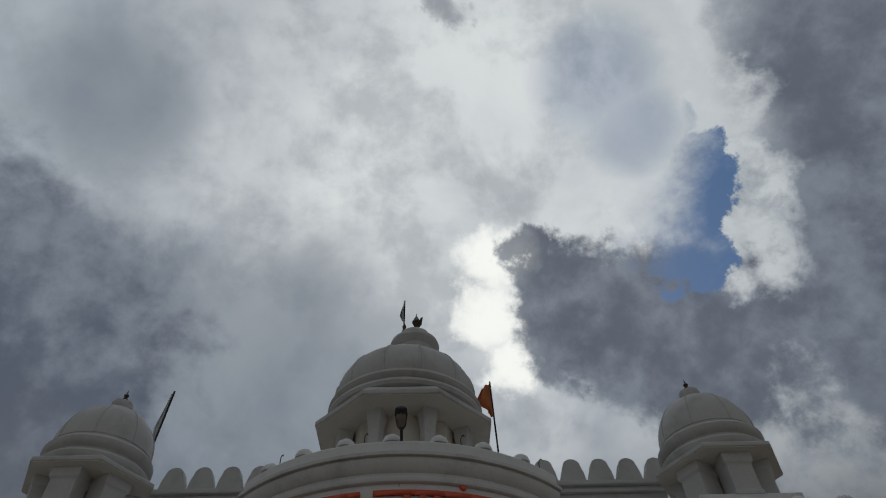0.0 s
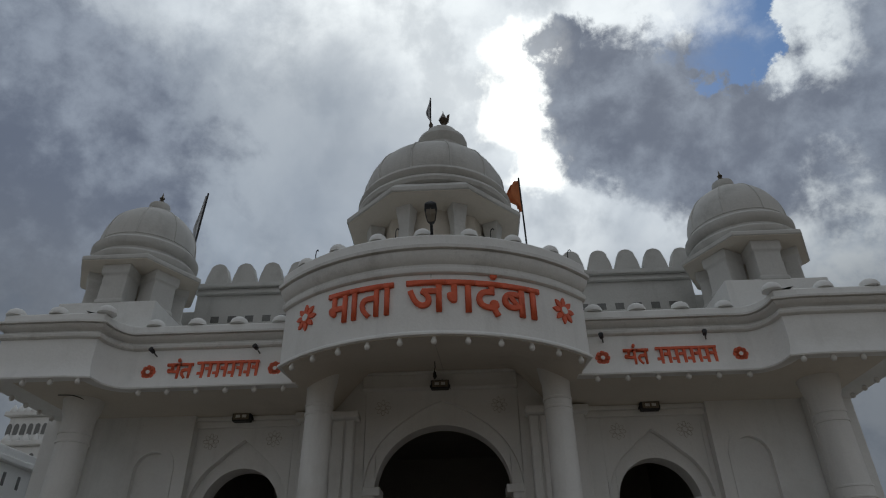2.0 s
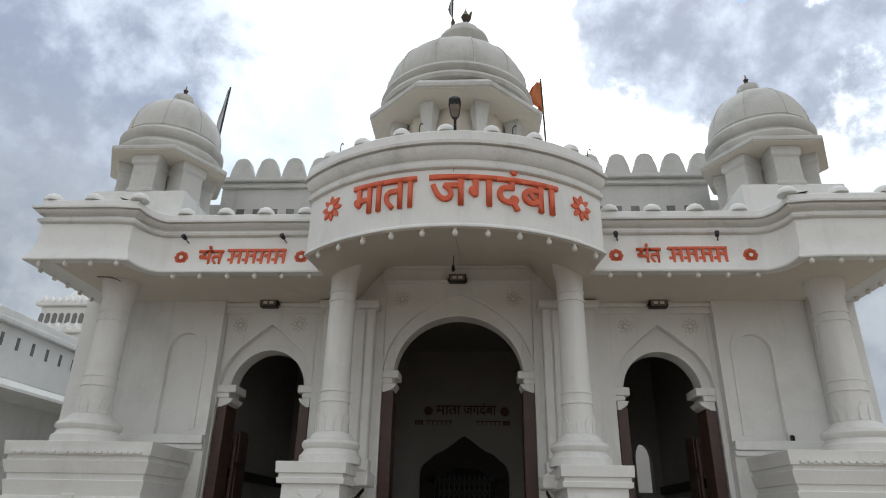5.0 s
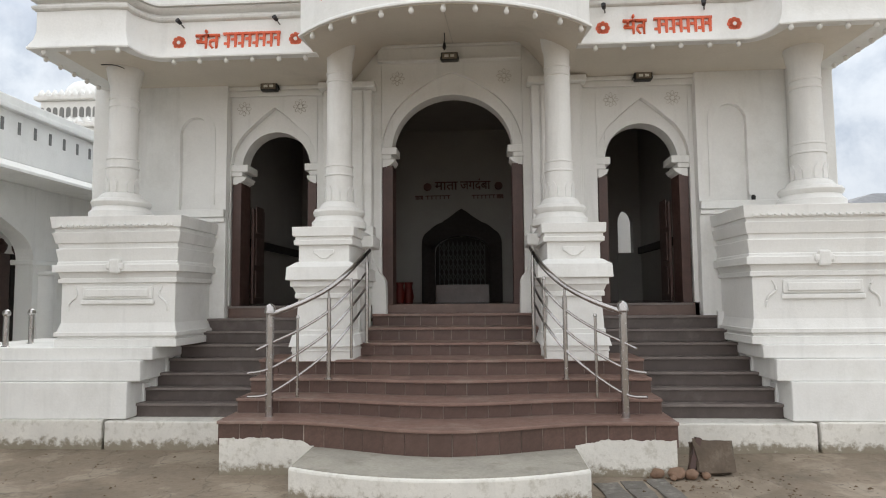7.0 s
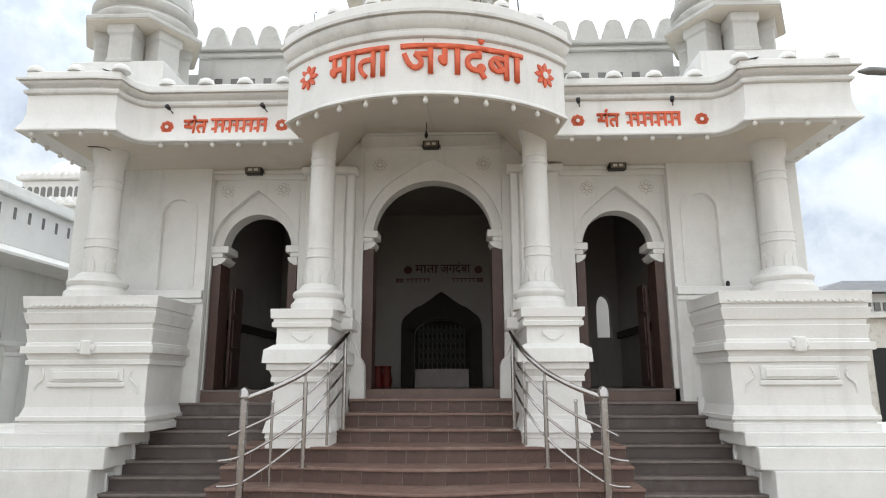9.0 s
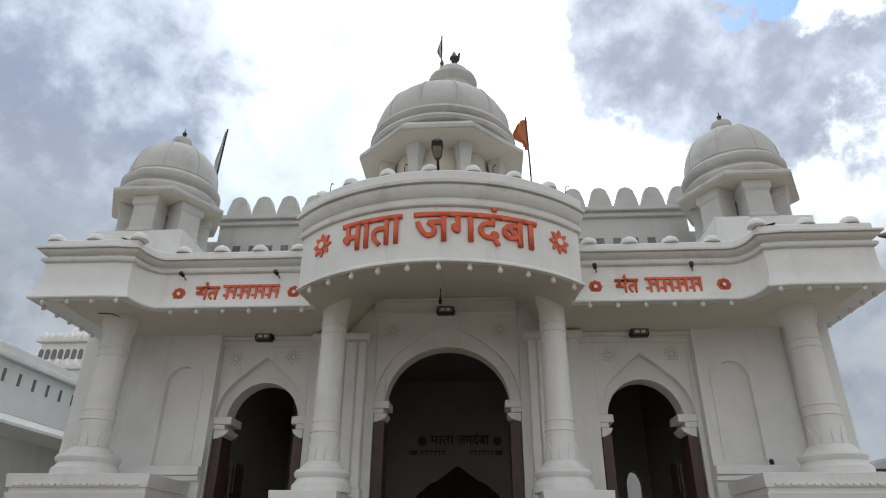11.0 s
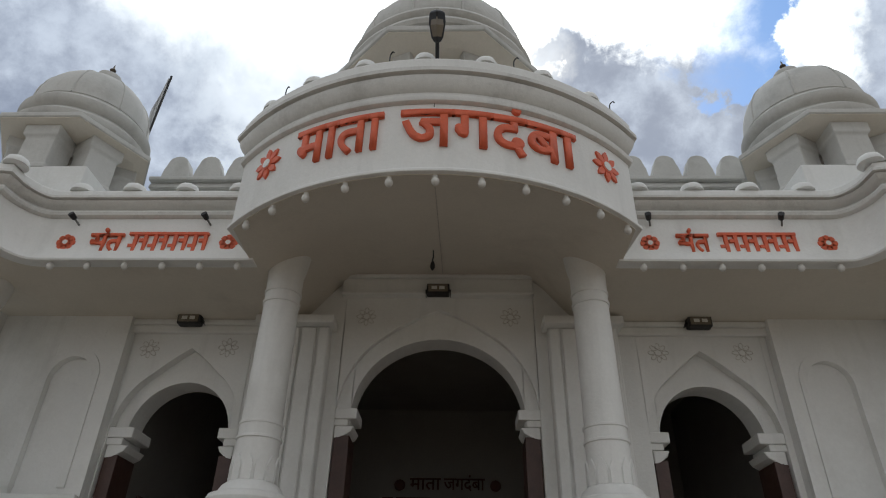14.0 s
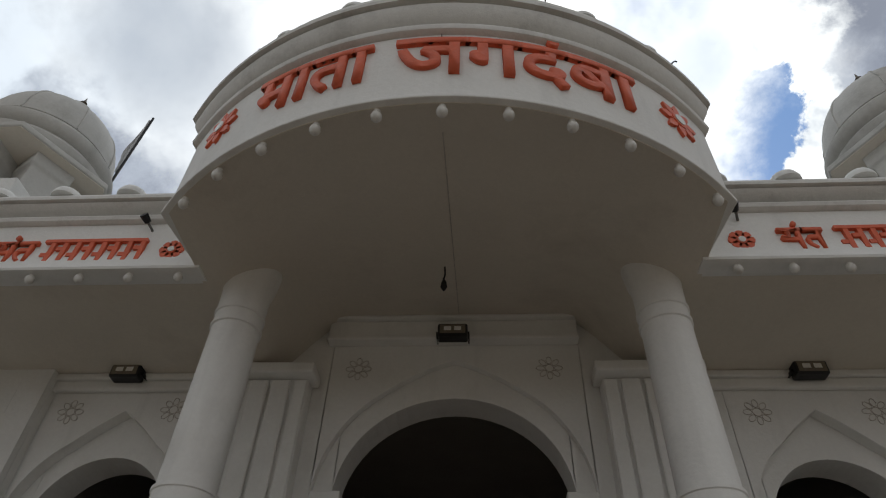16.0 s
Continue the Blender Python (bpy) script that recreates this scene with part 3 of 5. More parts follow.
# hairline joints and loose wiring
bm = bmesh.new()
tube(bm, [(0.03, -2.05, 4.247), (0.03, -1.0, 4.490), (0.03, -0.1, 4.699)], 0.003, 5)
part("ceiling_joint", bm, MOTIF, temple, "dark hairline joint")
bm = bmesh.new()
tube(bm, [(0.02, Y_C - R_C - 0.002, 4.77), (0.02, Y_C - R_C - 0.002, 4.80), (0.02, Y_C - R_C - 0.002, 4.845)], 0.003, 5)
part("fascia_joint", bm, GREYMETAL_AND_SHADE, temple, "dark hairline joint")
for s in (-1, 1):
    bm = bmesh.new()
    tube(bm, spline([(s * 1.40, -1.08, 4.21), (s * 1.37, -1.12, 4.26), (s * 1.25, -1.14, 4.29), (s * 1.05, -1.10, 4.35)], 4), 0.006, 5)
    part("loose_wire", bm, BLACK, temple, "black wire over the column head")
bm = bmesh.new()
tube(bm, spline([(-3.95, -0.98, 4.228), (-3.80, -0.96, 4.226), (-3.70, -0.90, 4.19), (-3.70, -0.87, 4.12), (-3.73, -0.86, 4.06)], 4), 0.0055, 5)
part("loose_wire", bm, BLACK, temple, "black wire over the column head")
# side fascias and the outer canopies that curve forward over the corner columns


def side_plan(s):
    pts = [(1.40, -1.15), (3.12, -1.15)]
    for i in range(1, 9):
        a = math.pi / 2 * i / 8
        pts.append((3.12 + 0.27 * math.sin(a) * 0.9, -1.15 - 0.35 * (1 - math.cos(a))))
    e = 4.45 if s > 0 else 4.33
    pts += [(3.55, -1.53), (e, -1.53), (e, 1.6)]
    line = [(s * x, y) for x, y in pts]
    return line[::-1] if s < 0 else line


for s in (-1, 1):
    p = side_plan(s)
    bm = bmesh.new()
    sweep(bm, p, [(-0.14, 4.24), (-0.05, 4.19), (0.06, 4.19), (0.065, 4.205), (0.02, 4.30), (0.0, 4.40), (0.0, 4.615), (-0.14, 4.615)])
    part("side_fascia", bm, WHITE, temple, smooth=True)
    bm = bmesh.new()
    sweep(bm, p, [(-0.14, 4.616), (0.012, 4.616), (0.034, 4.632), (0.04, 4.655), (0.03, 4.672), (0.0, 4.678), (0.0, 4.70), (0.03, 4.712), (0.065, 4.74), (0.072, 4.752), (0.06, 4.754), (0.06, 4.762), (0.095, 4.764), (0.095, 4.785), (-0.14, 4.785)])
    part("side_cornice", bm, CORNICE, temple, smooth=True)
    bm = bmesh.new()
    sweep(bm, p, [(-0.14, 4.786), (0.03, 4.786), (0.03, 4.88), (0.0, 4.895), (-0.14, 4.895)])
    part("side_parapet", bm, WHITE, temple, bevel=0.012)
    poly = [(s * 1.435, 0.2), (s * 1.435, -1.08), (s * 3.12, -1.08), (s * 3.34, -1.2), (s * 3.38, -1.45), (s * 4.36, -1.45), (s * 4.36, 1.6), (s * 3.9, 1.6), (s * 3.9, 0.2)]
    bm = bmesh.new()
    extrude(bm, [(x, y, 4.235) for x, y in poly], (0, 0, 0.12))
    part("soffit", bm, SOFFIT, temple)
    bm = bmesh.new()
    extrude(bm, [(x, y, 4.72) for x, y in poly], (0, 0, 0.06))
    part("side_roof", bm, WHITE, temple)

# ---- columns ----


def column(x, y, r, z0, z1, parent):
    bm = bmesh.new()
    H = z1 - z0
    lathe(bm, [(r * 1.02, z0 + 0.30), (r * 1.02, z0 + 0.58), (r * 1.09, z0 + 0.585), (r * 1.09, z0 + 0.60), (r * 1.02, z0 + 0.605), (r * 1.02, z0 + 0.68), (r * 1.07, z0 + 0.685),
               (r * 1.07, z0 + 0.70), (r * 0.98, z0 + 0.705), (r * 0.93, z1 - 0.49), (r * 1.0, z1 - 0.485), (r * 1.0, z1 - 0.465), (r * 0.94, z1 - 0.46), (r * 0.94, z1 - 0.40),
               (r * 1.0, z1 - 0.395), (r * 1.0, z1 - 0.375), (r * 0.95, z1 - 0.37), (r * 0.97, z1 - 0.22), (r * 1.08, z1 - 0.17), (r * 1.15, z1 - 0.10), (r * 1.22, z1 - 0.03), (r * 1.22, z1)], x, y, 40)
    shaft = part("column", bm, WHITE, parent, smooth=True)
    bm = bmesh.new()
    lathe(bm, [(r * 2.05, z0), (r * 2.05, z0 + 0.07), (r * 1.85, z0 + 0.10), (r * 1.75, z0 + 0.13), (r * 1.9, z0 + 0.15), (r * 1.95, z0 + 0.18), (r * 1.85, z0 + 0.21),
               (r * 1.5, z0 + 0.23), (r * 1.35, z0 + 0.27), (r * 1.1, z0 + 0.299)], x, y, 40)
    part("base_moulding", bm, WHITE, shaft, smooth=True)
    # ring of carved leaves above the base
    for k in range(12):
        a = 2 * math.pi * k / 12
        bm = bmesh.new()
        c, sn = math.cos(a), math.sin(a)
        w = r * 0.22
        tip = [(-w, 0.30), (w, 0.30), (w, 0.40), (w * 0.55, 0.44), (0, 0.47), (-w * 0.55, 0.44), (-w, 0.40)]
        f = [bm.verts.new((x + c * r * 1.10 - sn * u, y + sn * r * 1.10 + c * u, z0 + v)) for u, v in tip]
        b = [bm.verts.new((x + c * r * 0.95 - sn * u, y + sn * r * 0.95 + c * u, z0 + v)) for u, v in tip]
        bm.faces.new(f)
        for i in range(len(f)):
            bm.faces.new((f[i], f[(i + 1) % len(f)], b[(i + 1) % len(f)], b[i]))
        part("carved_leaf", bm, WHITE, shaft)
    return shaft


for s in (-1, 1):
    column(s * 1.205, -0.93, 0.145, 2.30, 4.42, temple)
    column(3.92 if s > 0 else -3.80, -0.74, 0.165, 2.475, 4.26, temple)

# ---- pedestals ----


def stacked(levels, name, bevel=0.012, parent=None, taper=True):
    """A pedestal from levels of (z0, z1, grow0, grow1) on a plan x0, x1, y0, y1."""
    bm = bmesh.new()
    x0, x1, y0, y1 = levels[0]
    rings = []
    for z0, z1, g0, g1 in levels[1:]:
        for z, g in ((z0, g0), (z1, g1)):
            ring = [(x0 - g, y0 - g, z), (x1 + g, y0 - g, z), (x1 + g, y1, z), (x0 - g, y1, z)]
            if rings and (Vector(rings[-1][0]) - Vector(ring[0])).length < 1e-5:
                continue
            rings.append(ring)
    rows = [[bm.verts.new(p) for p in ring] for ring in rings]
    for lo, hi in zip(rows, rows[1:]):
        for i in range(4):
            bm.faces.new((lo[i], lo[(i + 1) % 4], hi[(i + 1) % 4], hi[i]))
    bm.faces.new(rows[0][::-1])
    bm.faces.new(rows[-1])
    return part(name, bm, WHITE, parent or temple, bevel=bevel)


for s in (-1, 1):
    x0, x1 = (3.16, 4.56) if s > 0 else (-4.31, -3.01)
    p = stacked([(x0, x1, -1.0, -0.12), (1.04, 1.12, 0.045, 0.045), (1.12, 1.155, 0.02, 0.02), (1.155, 1.20, 0.05, 0.05), (1.20, 1.30, 0.03, 0.0), (1.30, 1.74, 0.0, 0.0),
                 (1.74, 1.79, 0.03, 0.03), (1.79, 1.86, 0.01, 0.035), (1.86, 1.94, 0.075, 0.075), (1.94, 1.975, 0.04, 0.04), (1.975, 2.12, 0.03, 0.055), (2.12, 2.18, 0.03, 0.04),
                 (2.18, 2.30, 0.055, 0.085), (2.30, 2.345, 0.06, 0.06), (2.345, 2.475, 0.085, 0.10)], "pedestal")
    # carved panel, side drops, rosette block and row of dentils
    cx = (x0 + x1) / 2
    part("panel", boxes((cx - 0.40, cx + 0.40, -1.025, -1.001, 1.56, 1.70), (cx - 0.36, cx + 0.36, -1.045, -1.0255, 1.585, 1.67)), WHITE, p, bevel=0.015)
    part("panel", boxes((cx - 0.42, cx + 0.42, -1.03, -1.001, 1.50, 1.555)), WHITE, p, bevel=0.02)
    part("rosette", boxes((cx - 0.10, cx + 0.10, -1.10, -1.03, 1.88, 1.96), (cx - 0.06, cx + 0.06, -1.11, -1.03, 1.84, 2.0)), WHITE, p, bevel=0.02)
    for e in (-1, 1):
        bm = bmesh.new()
        tube(bm, spline([(cx + e * 0.50, -1.0, 1.70), (cx + e * 0.47, -1.01, 1.60), (cx + e * 0.55, -1.01, 1.52), (cx + e * 0.57, -1.0, 1.42)]), [0.012] * 19, 6)
        part("carved_drop", bm, WHITE, p)
    for i in range(20):
        xx = x0 + 0.02 + (x1 - x0 - 0.04) * i / 19
        part("dentil", boxes((xx - 0.022, xx + 0.022, -1.118, -1.085, 2.36, 2.38)), WHITE, p)
    # stepped plinth below
    for k, (xe, yf, z0, z1) in enumerate(((3.20, -1.10, 0.90, 1.04), (3.30, -1.16, 0.68, 0.899), (3.42, -1.20, 0.29, 0.679))):
        xa, xb = sorted((s * xe, s * 5.6))
        part("plinth_step", boxes((xa, xb, yf, 0.5, z0, z1)), WHITE, temple, bevel=0.012)
    xa, xb = sorted((s * 3.66, s * 6.2))
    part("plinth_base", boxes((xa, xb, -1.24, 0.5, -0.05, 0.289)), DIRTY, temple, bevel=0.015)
    # pedestal of the inner column
    x0, x1 = sorted((s * 1.03, s * 1.57))
    p = stacked([(x0, x1, -1.22, -0.2), (0.90, 1.0, 0.05, 0.05), (1.0, 1.05, 0.06, 0.05), (1.05, 1.17, 0.08, 0.05), (1.17, 1.22, 0.03, 0.03), (1.22, 1.55, 0.02, 0.0), (1.55, 1.60, 0.03, 0.03), (1.60, 1.67, 0.02, 0.05),
                 (1.67, 1.74, 0.07, 0.07), (1.74, 1.88, 0.11, 0.10), (1.88, 1.93, 0.09, 0.02), (1.93, 2.11, 0.0, 0.0), (2.11, 2.16, 0.04, 0.045), (2.16, 2.20, 0.03, 0.03), (2.20, 2.30, 0.055, 0.06)], "pedestal")
    cx = (x0 + x1) / 2
    bm = bmesh.new()
    half = [(-0.11, 2.06), (0.11, 2.06), (0.11, 2.02), (0.07, 2.0), (0.05, 1.975), (0.0, 1.96), (-0.05, 1.975), (-0.07, 2.0), (-0.11, 2.02)]
    extrude(bm, [(cx + u, -1.2205, v) for u, v in half], (0, -0.02, 0))
    part("carved_panel", bm, WHITE, p, bevel=0.006)
    # cheek wall between pedestal and middle stair
    bm = bmesh.new()
    extrude(bm, [(s * 0.985, y, z) for y, z in ((-0.85, 0.9), (-0.85, 1.80), (-0.80, 1.84), (-0.2, 1.84), (-0.135, 1.84), (-0.135, 0.9))], (s * 0.12, 0, 0))
    part("stair_cheek", bm, WHITE, temple, bevel=0.02)
    bm = bmesh.new()
    extrude(bm, [(s * x, -0.12, z) for x, z in ((0.985, 1.3), (0.985, 2.05), (0.95, 1.98), (0.90, 1.86), (0.84, 1.80), (0.815, 1.74), (0.805, 1.3))], (0, 0.3, 0))
    part("door_plinth", bm, WHITE, temple, bevel=0.012)
    part("cheek_cap", boxes((s * 0.86, s * 1.06, -0.74, -0.27, 2.12, 2.25)), WHITE, temple, bevel=0.015)

# ---- upper storey ----
for s in (-1, 1):
    xa, xb = sorted((s * 1.0, s * 3.3))
    part("upper_wall", boxes((xa, xb, 0.3, 0.55, 4.82, 6.0)), AGED_BACKLIT, temple, bevel=0.01)
    bm = boxes((xa, xb, 0.24, 0.56, 6.0005, 6.045), (xa, xb, 0.26, 0.56, 6.0455, 6.08), (xa, xb, 0.20, 0.56, 6.0805, 6.13))
    part("upper_cornice", bm, AGED_BACKLIT, temple, bevel=0.012)
    part("upper_parapet", boxes((xa, xb, 0.28, 0.50, 6.1305, 6.19)), AGED_BACKLIT, temple, bevel=0.01)
    for i in range(6):
        cx = s * ((1.22 if s < 0 else 1.40) + 0.37 * i)
        bm = bmesh.new()
        c = [(cx - 0.165, 6.19), (cx - 0.145, 6.31)] + arch_curve(cx, 0.115, 6.40, 6.50, 8) + [(cx + 0.145, 6.31), (cx + 0.165, 6.19)]
        extrude(bm, [(x, 0.30, z) for x, z in c], (0, 0.16, 0))
        part("merlon", bm, AGED_BACKLIT, temple, bevel=0.01)
    for i in range(7):
        cx = s * (1.62 + 0.23 * i)
        # No hole is cut: a dark plate paints the vent's shade.
        bm = boxes((cx - 0.055, cx + 0.055, 0.296, 0.2995, 5.60, 5.69))
        part("vent_slot", bm, GREYMETAL_AND_SHADE, temple, "dark plate painted as a shaded vent opening")

# domed corner pavilions


def dome_profile(r, z0, h, n=12, bulge=1.04):
    out = []
    for i in range(n + 1):
        a = math.pi / 2 * i / n
        out.append((max(0.015, r * math.cos(a) * (1 + (bulge - 1) * math.sin(2 * a))), z0 + h * math.sin(a) ** 0.92))
    return out


def ribs(x, y, r, z0, h, count, parent, turn=0.0, bulge=1.04):
    for k in range(count):
        a = turn + 2 * math.pi * k / count
        bm = bmesh.new()
        pts = [(x + math.cos(a) * rr * 1.004, y + math.sin(a) * rr * 1.004, z) for rr, z in dome_profile(r, z0, h, bulge=bulge)[:-1]]
        tube(bm, pts, 0.009 * max(1, r / 0.7), 6)
        part("dome_rib", bm, AGED_BACKLIT, parent)


def pavilion(x, y):
    p = stacked([(x - 0.55, x + 0.55, y - 0.55, y + 0.55), (4.82, 5.28, 0, 0)], "pavilion_base")
    for k in range(6):
        a = math.pi / 6 + math.pi / 3 * k
        cx, cy = x + 0.40 * math.cos(a), y + 0.40 * math.sin(a)
        bm = bmesh.new()
        lathe(bm, [(0.225, 5.27), (0.225, 5.31), (0.205, 5.325), (0.20, 5.62), (0.215, 5.635), (0.235, 5.65), (0.235, 5.76)], cx, cy, 4, turn=a + math.pi / 4)
        part("pier", bm, AGED_BACKLIT, p, bevel=0.01)
    bm = bmesh.new()
    lathe(bm, [(0.26, 5.27), (0.26, 5.76)], x, y, 6)
    # Core takes the soffit tone so the gaps between piers read as shadow.
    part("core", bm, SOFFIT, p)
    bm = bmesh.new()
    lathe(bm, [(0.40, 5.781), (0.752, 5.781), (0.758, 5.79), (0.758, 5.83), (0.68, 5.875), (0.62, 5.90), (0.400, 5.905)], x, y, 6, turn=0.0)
    part("eave", bm, AGED_BACKLIT, p, bevel=0.008)
    # Separate underside, so the eave's shade can sit in its colour.
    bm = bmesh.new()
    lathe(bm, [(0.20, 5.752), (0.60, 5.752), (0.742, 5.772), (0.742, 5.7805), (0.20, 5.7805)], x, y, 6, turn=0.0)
    part("eave_soffit", bm, SOFFIT, p, "stained eave underside, toned darker for its shade")
    bm = bmesh.new()
    lathe(bm, [(0.52, 5.82), (0.60, 5.845), (0.635, 5.885), (0.64, 5.93), (0.61, 5.965), (0.565, 5.98), (0.56, 6.02), (0.60, 6.04), (0.625, 6.075), (0.625, 6.12), (0.60, 6.15), (0.565, 6.16), (0.56, 6.21)], x, y, 48)
    part("ring_moulding", bm, AGED_BACKLIT, p, smooth=True)
    bm = bmesh.new()
    lathe(bm, [(0.552, 6.19)] + dome_profile(0.57, 6.20, 0.63, bulge=1.0), x, y, 48)
    d = part("dome", bm, AGED_BACKLIT, p, smooth=True)
    ribs(x, y, 0.57, 6.20, 0.63, 8, d, 0.2, 1.0)
    bm = bmesh.new()
    lathe(bm, [(0.175, 6.78), (0.165, 6.84), (0.11, 6.86), (0.125, 6.89), (0.135, 6.93), (0.125, 6.965), (0.072, 6.99), (0.032, 7.0)], x, y, 24)
    part("neck", bm, AGED_BACKLIT, p, smooth=True)
    bm = bmesh.new()
    lathe(bm, [(0.03, 6.99), (0.02, 7.01), (0.037, 7.035), (0.02, 7.06), (0.033, 7.09), (0.013, 7.12), (0.003, 7.175)], x, y, 16)
    part("finial", bm, BRASS, p, "dark metal finial", smooth=True)


for s in (-1, 1):
    pavilion(s * 3.68, -0.47)

# main dome
DY, DX = -0.86, -0.01
p = stacked([(-0.8, 0.8, DY - 0.7, 0.3), (5.06, 5.27, 0, 0)], "dome_base")
for k in range(8):
    a = math.pi / 8 + math.pi / 4 * k
    bm = bmesh.new()
    lathe(bm, [(0.117, 5.453), (0.096, 5.495), (0.091, 5.80), (0.117, 5.93), (0.128, 6.045)], DX + 0.72 * math.cos(a), DY + 0.72 * math.sin(a), 4, turn=a + math.pi / 4)
    part("pier", bm, AGED_BACKLIT, p, bevel=0.01)
bm = bmesh.new()
lathe(bm, [(0.66, 5.453), (0.66, 6.045)], DX, DY, 8)
# Soffit tone again stands for the shadow behind the piers.
part("core", bm, SOFFIT, p)
bm = bmesh.new()
lathe(bm, [(0.586, 6.046), (1.055, 6.046), (1.065, 6.055), (1.065, 6.10), (0.96, 6.20), (0.91, 6.235), (0.852, 6.245), (0.639, 6.245)], DX, DY, 8, turn=math.pi / 8)
part("eave", bm, AGED_BACKLIT, p, bevel=0.008)
# Underside split off to hold the painted shade below the eave.
bm = bmesh.new()
lathe(bm, [(0.50, 6.02), (0.88, 6.02), (1.045, 6.036), (1.045, 6.0455), (0.50, 6.0455)], DX, DY, 8, turn=math.pi / 8)
part("eave_soffit", bm, SOFFIT, p, "stained eave underside, toned darker for its shade")
bm = bmesh.new()
lathe(bm, [(0.831, 6.21), (0.915, 6.235), (0.935, 6.27), (0.925, 6.305), (0.88, 6.325), (0.865, 6.355), (0.905, 6.375), (0.922, 6.405), (0.91, 6.44), (0.86, 6.455), (0.85, 6.485)], DX, DY, 64)
part("ring_moulding", bm, AGED_BACKLIT, p, smooth=True)
bm = bmesh.new()
lathe(bm, [(0.841, 6.463)] + dome_profile(0.852, 6.480, 0.745), DX, DY, 64)
d = part("dome", bm, AGED_BACKLIT, p, smooth=True)
ribs(DX, DY, 0.852, 6.480, 0.745, 12, d, 0.26)
bm = bmesh.new()
lathe(bm, [(0.181, 7.170), (0.181, 7.212), (0.138, 7.229), (0.128, 7.272), (0.064, 7.297), (0.032, 7.306)], DX, DY, 24)
part("neck", bm, AGED_BACKLIT, p, smooth=True)
bm = bmesh.new()
lathe(bm, [(0.036, 7.302), (0.022, 7.323), (0.043, 7.350), (0.022, 7.380), (0.038, 7.410), (0.014, 7.44), (0.003, 7.50)], DX, DY, 16)
part("finial", bm, BRASS, p, "dark metal finial", smooth=True)

# rear lotus cap above the sanctum, seen over the front dome
bm = bmesh.new()
lathe(bm, [(0.36, 5.9), (0.36, 9.420), (0.42, 9.470), (0.45, 9.540), (0.43, 9.610), (0.34, 9.650), (0.33, 9.710), (0.28, 9.810), (0.16, 9.890), (0.08, 9.930)], 0.0, 1.6, 32)
cap = part("lotus_cap", bm, AGED_BACKLIT, temple, smooth=True)
bm = bmesh.new()
lathe(bm, [(0.05, 9.920), (0.075, 9.990), (0.04, 10.070), (0.085, 10.170), (0.05, 10.250), (0.012, 10.330), (0.003, 10.400)], 0.03, 1.6, 16)
extrude(bm, [(0.07, 1.59, 10.050), (0.10, 1.59, 10.270), (0.15, 1.59, 10.310), (0.13, 1.59, 10.130)], (0, 0.03, 0))
part("finial", bm, BRASS, cap, "dark metal finial with a wing-like ornament", smooth=True)
bm = bmesh.new()
lathe(bm, [(0.03, 9.770), (0.05, 9.850), (0.025, 9.910), (0.04, 9.970), (0.004, 10.070)], -0.19, 1.5, 12)
part("finial", bm, BRASS, cap, smooth=True)
# roof body behind the parapets
part("roof_body", boxes((-3.9, 3.9, 0.551, 5.6, 4.7, 5.9)), AGED_BACKLIT, temple, bevel=0.01)
for s in (-1, 1):
    for i in range(9):
        c0 = (s * (1.65 + 0.45 * i), -1.12) if i < 4 else None
        if c0:
            bm = bmesh.new()
            lathe(bm, [(0.095, 4.894), (0.095, 4.915), (0.08, 4.95), (0.045, 4.975), (0.01, 4.98)], c0[0], c0[1], 16)
            part("parapet_knob", bm, WHITE, temple, smooth=True)
    for x, y in ((3.35, -1.49), (3.85, -1.49), (4.3, -1.49), (4.38, -0.9), (4.38, -0.3)):
        bm = bmesh.new()
        lathe(bm, [(0.095, 4.894), (0.095, 4.915), (0.08, 4.95), (0.045, 4.975), (0.01, 4.98)], s * x, y, 16)
        part("parapet_knob", bm, WHITE, temple, smooth=True)
for k in range(-3, 4):
    th = k * 0.225 - 0.03
    bm = bmesh.new()
    lathe(bm, [(0.09, 5.204), (0.09, 5.225), (0.075, 5.265), (0.045, 5.29), (0.01, 5.30)], 1.93 * math.sin(th), Y_C - 1.93 * math.cos(th), 16)
    part("parapet_knob", bm, WHITE, temple, smooth=True)
    if k % 2:
        bm = bmesh.new()
        xx, yy = 1.99 * math.sin(th + 0.1), Y_C - 1.99 * math.cos(th + 0.1)
        tube(bm, spline([(xx, yy, 5.18), (xx, yy, 5.27), (xx + 0.02, yy - 0.02, 5.29), (xx + 0.03, yy - 0.03, 5.27)], 3), 0.005, 5)
        part("wire_hook", bm, BLACK, temple)

# ---- hall behind the arches ----
bm = boxes((-4.0, 4.0, 0.0, 5.2, FLOOR_Z - 0.2, FLOOR_Z))
tagged(part("floor", bm, FLOOR), "dark polished stone floor of the hall", "floor", kind="structure")
# HALL's dulled colour carries part of the indoor shade here.
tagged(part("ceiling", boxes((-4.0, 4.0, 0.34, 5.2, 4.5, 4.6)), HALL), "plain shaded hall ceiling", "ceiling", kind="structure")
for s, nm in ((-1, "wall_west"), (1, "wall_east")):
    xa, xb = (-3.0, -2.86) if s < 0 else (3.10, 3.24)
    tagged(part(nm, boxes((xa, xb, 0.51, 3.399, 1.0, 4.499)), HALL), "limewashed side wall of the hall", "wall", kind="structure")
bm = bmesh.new()
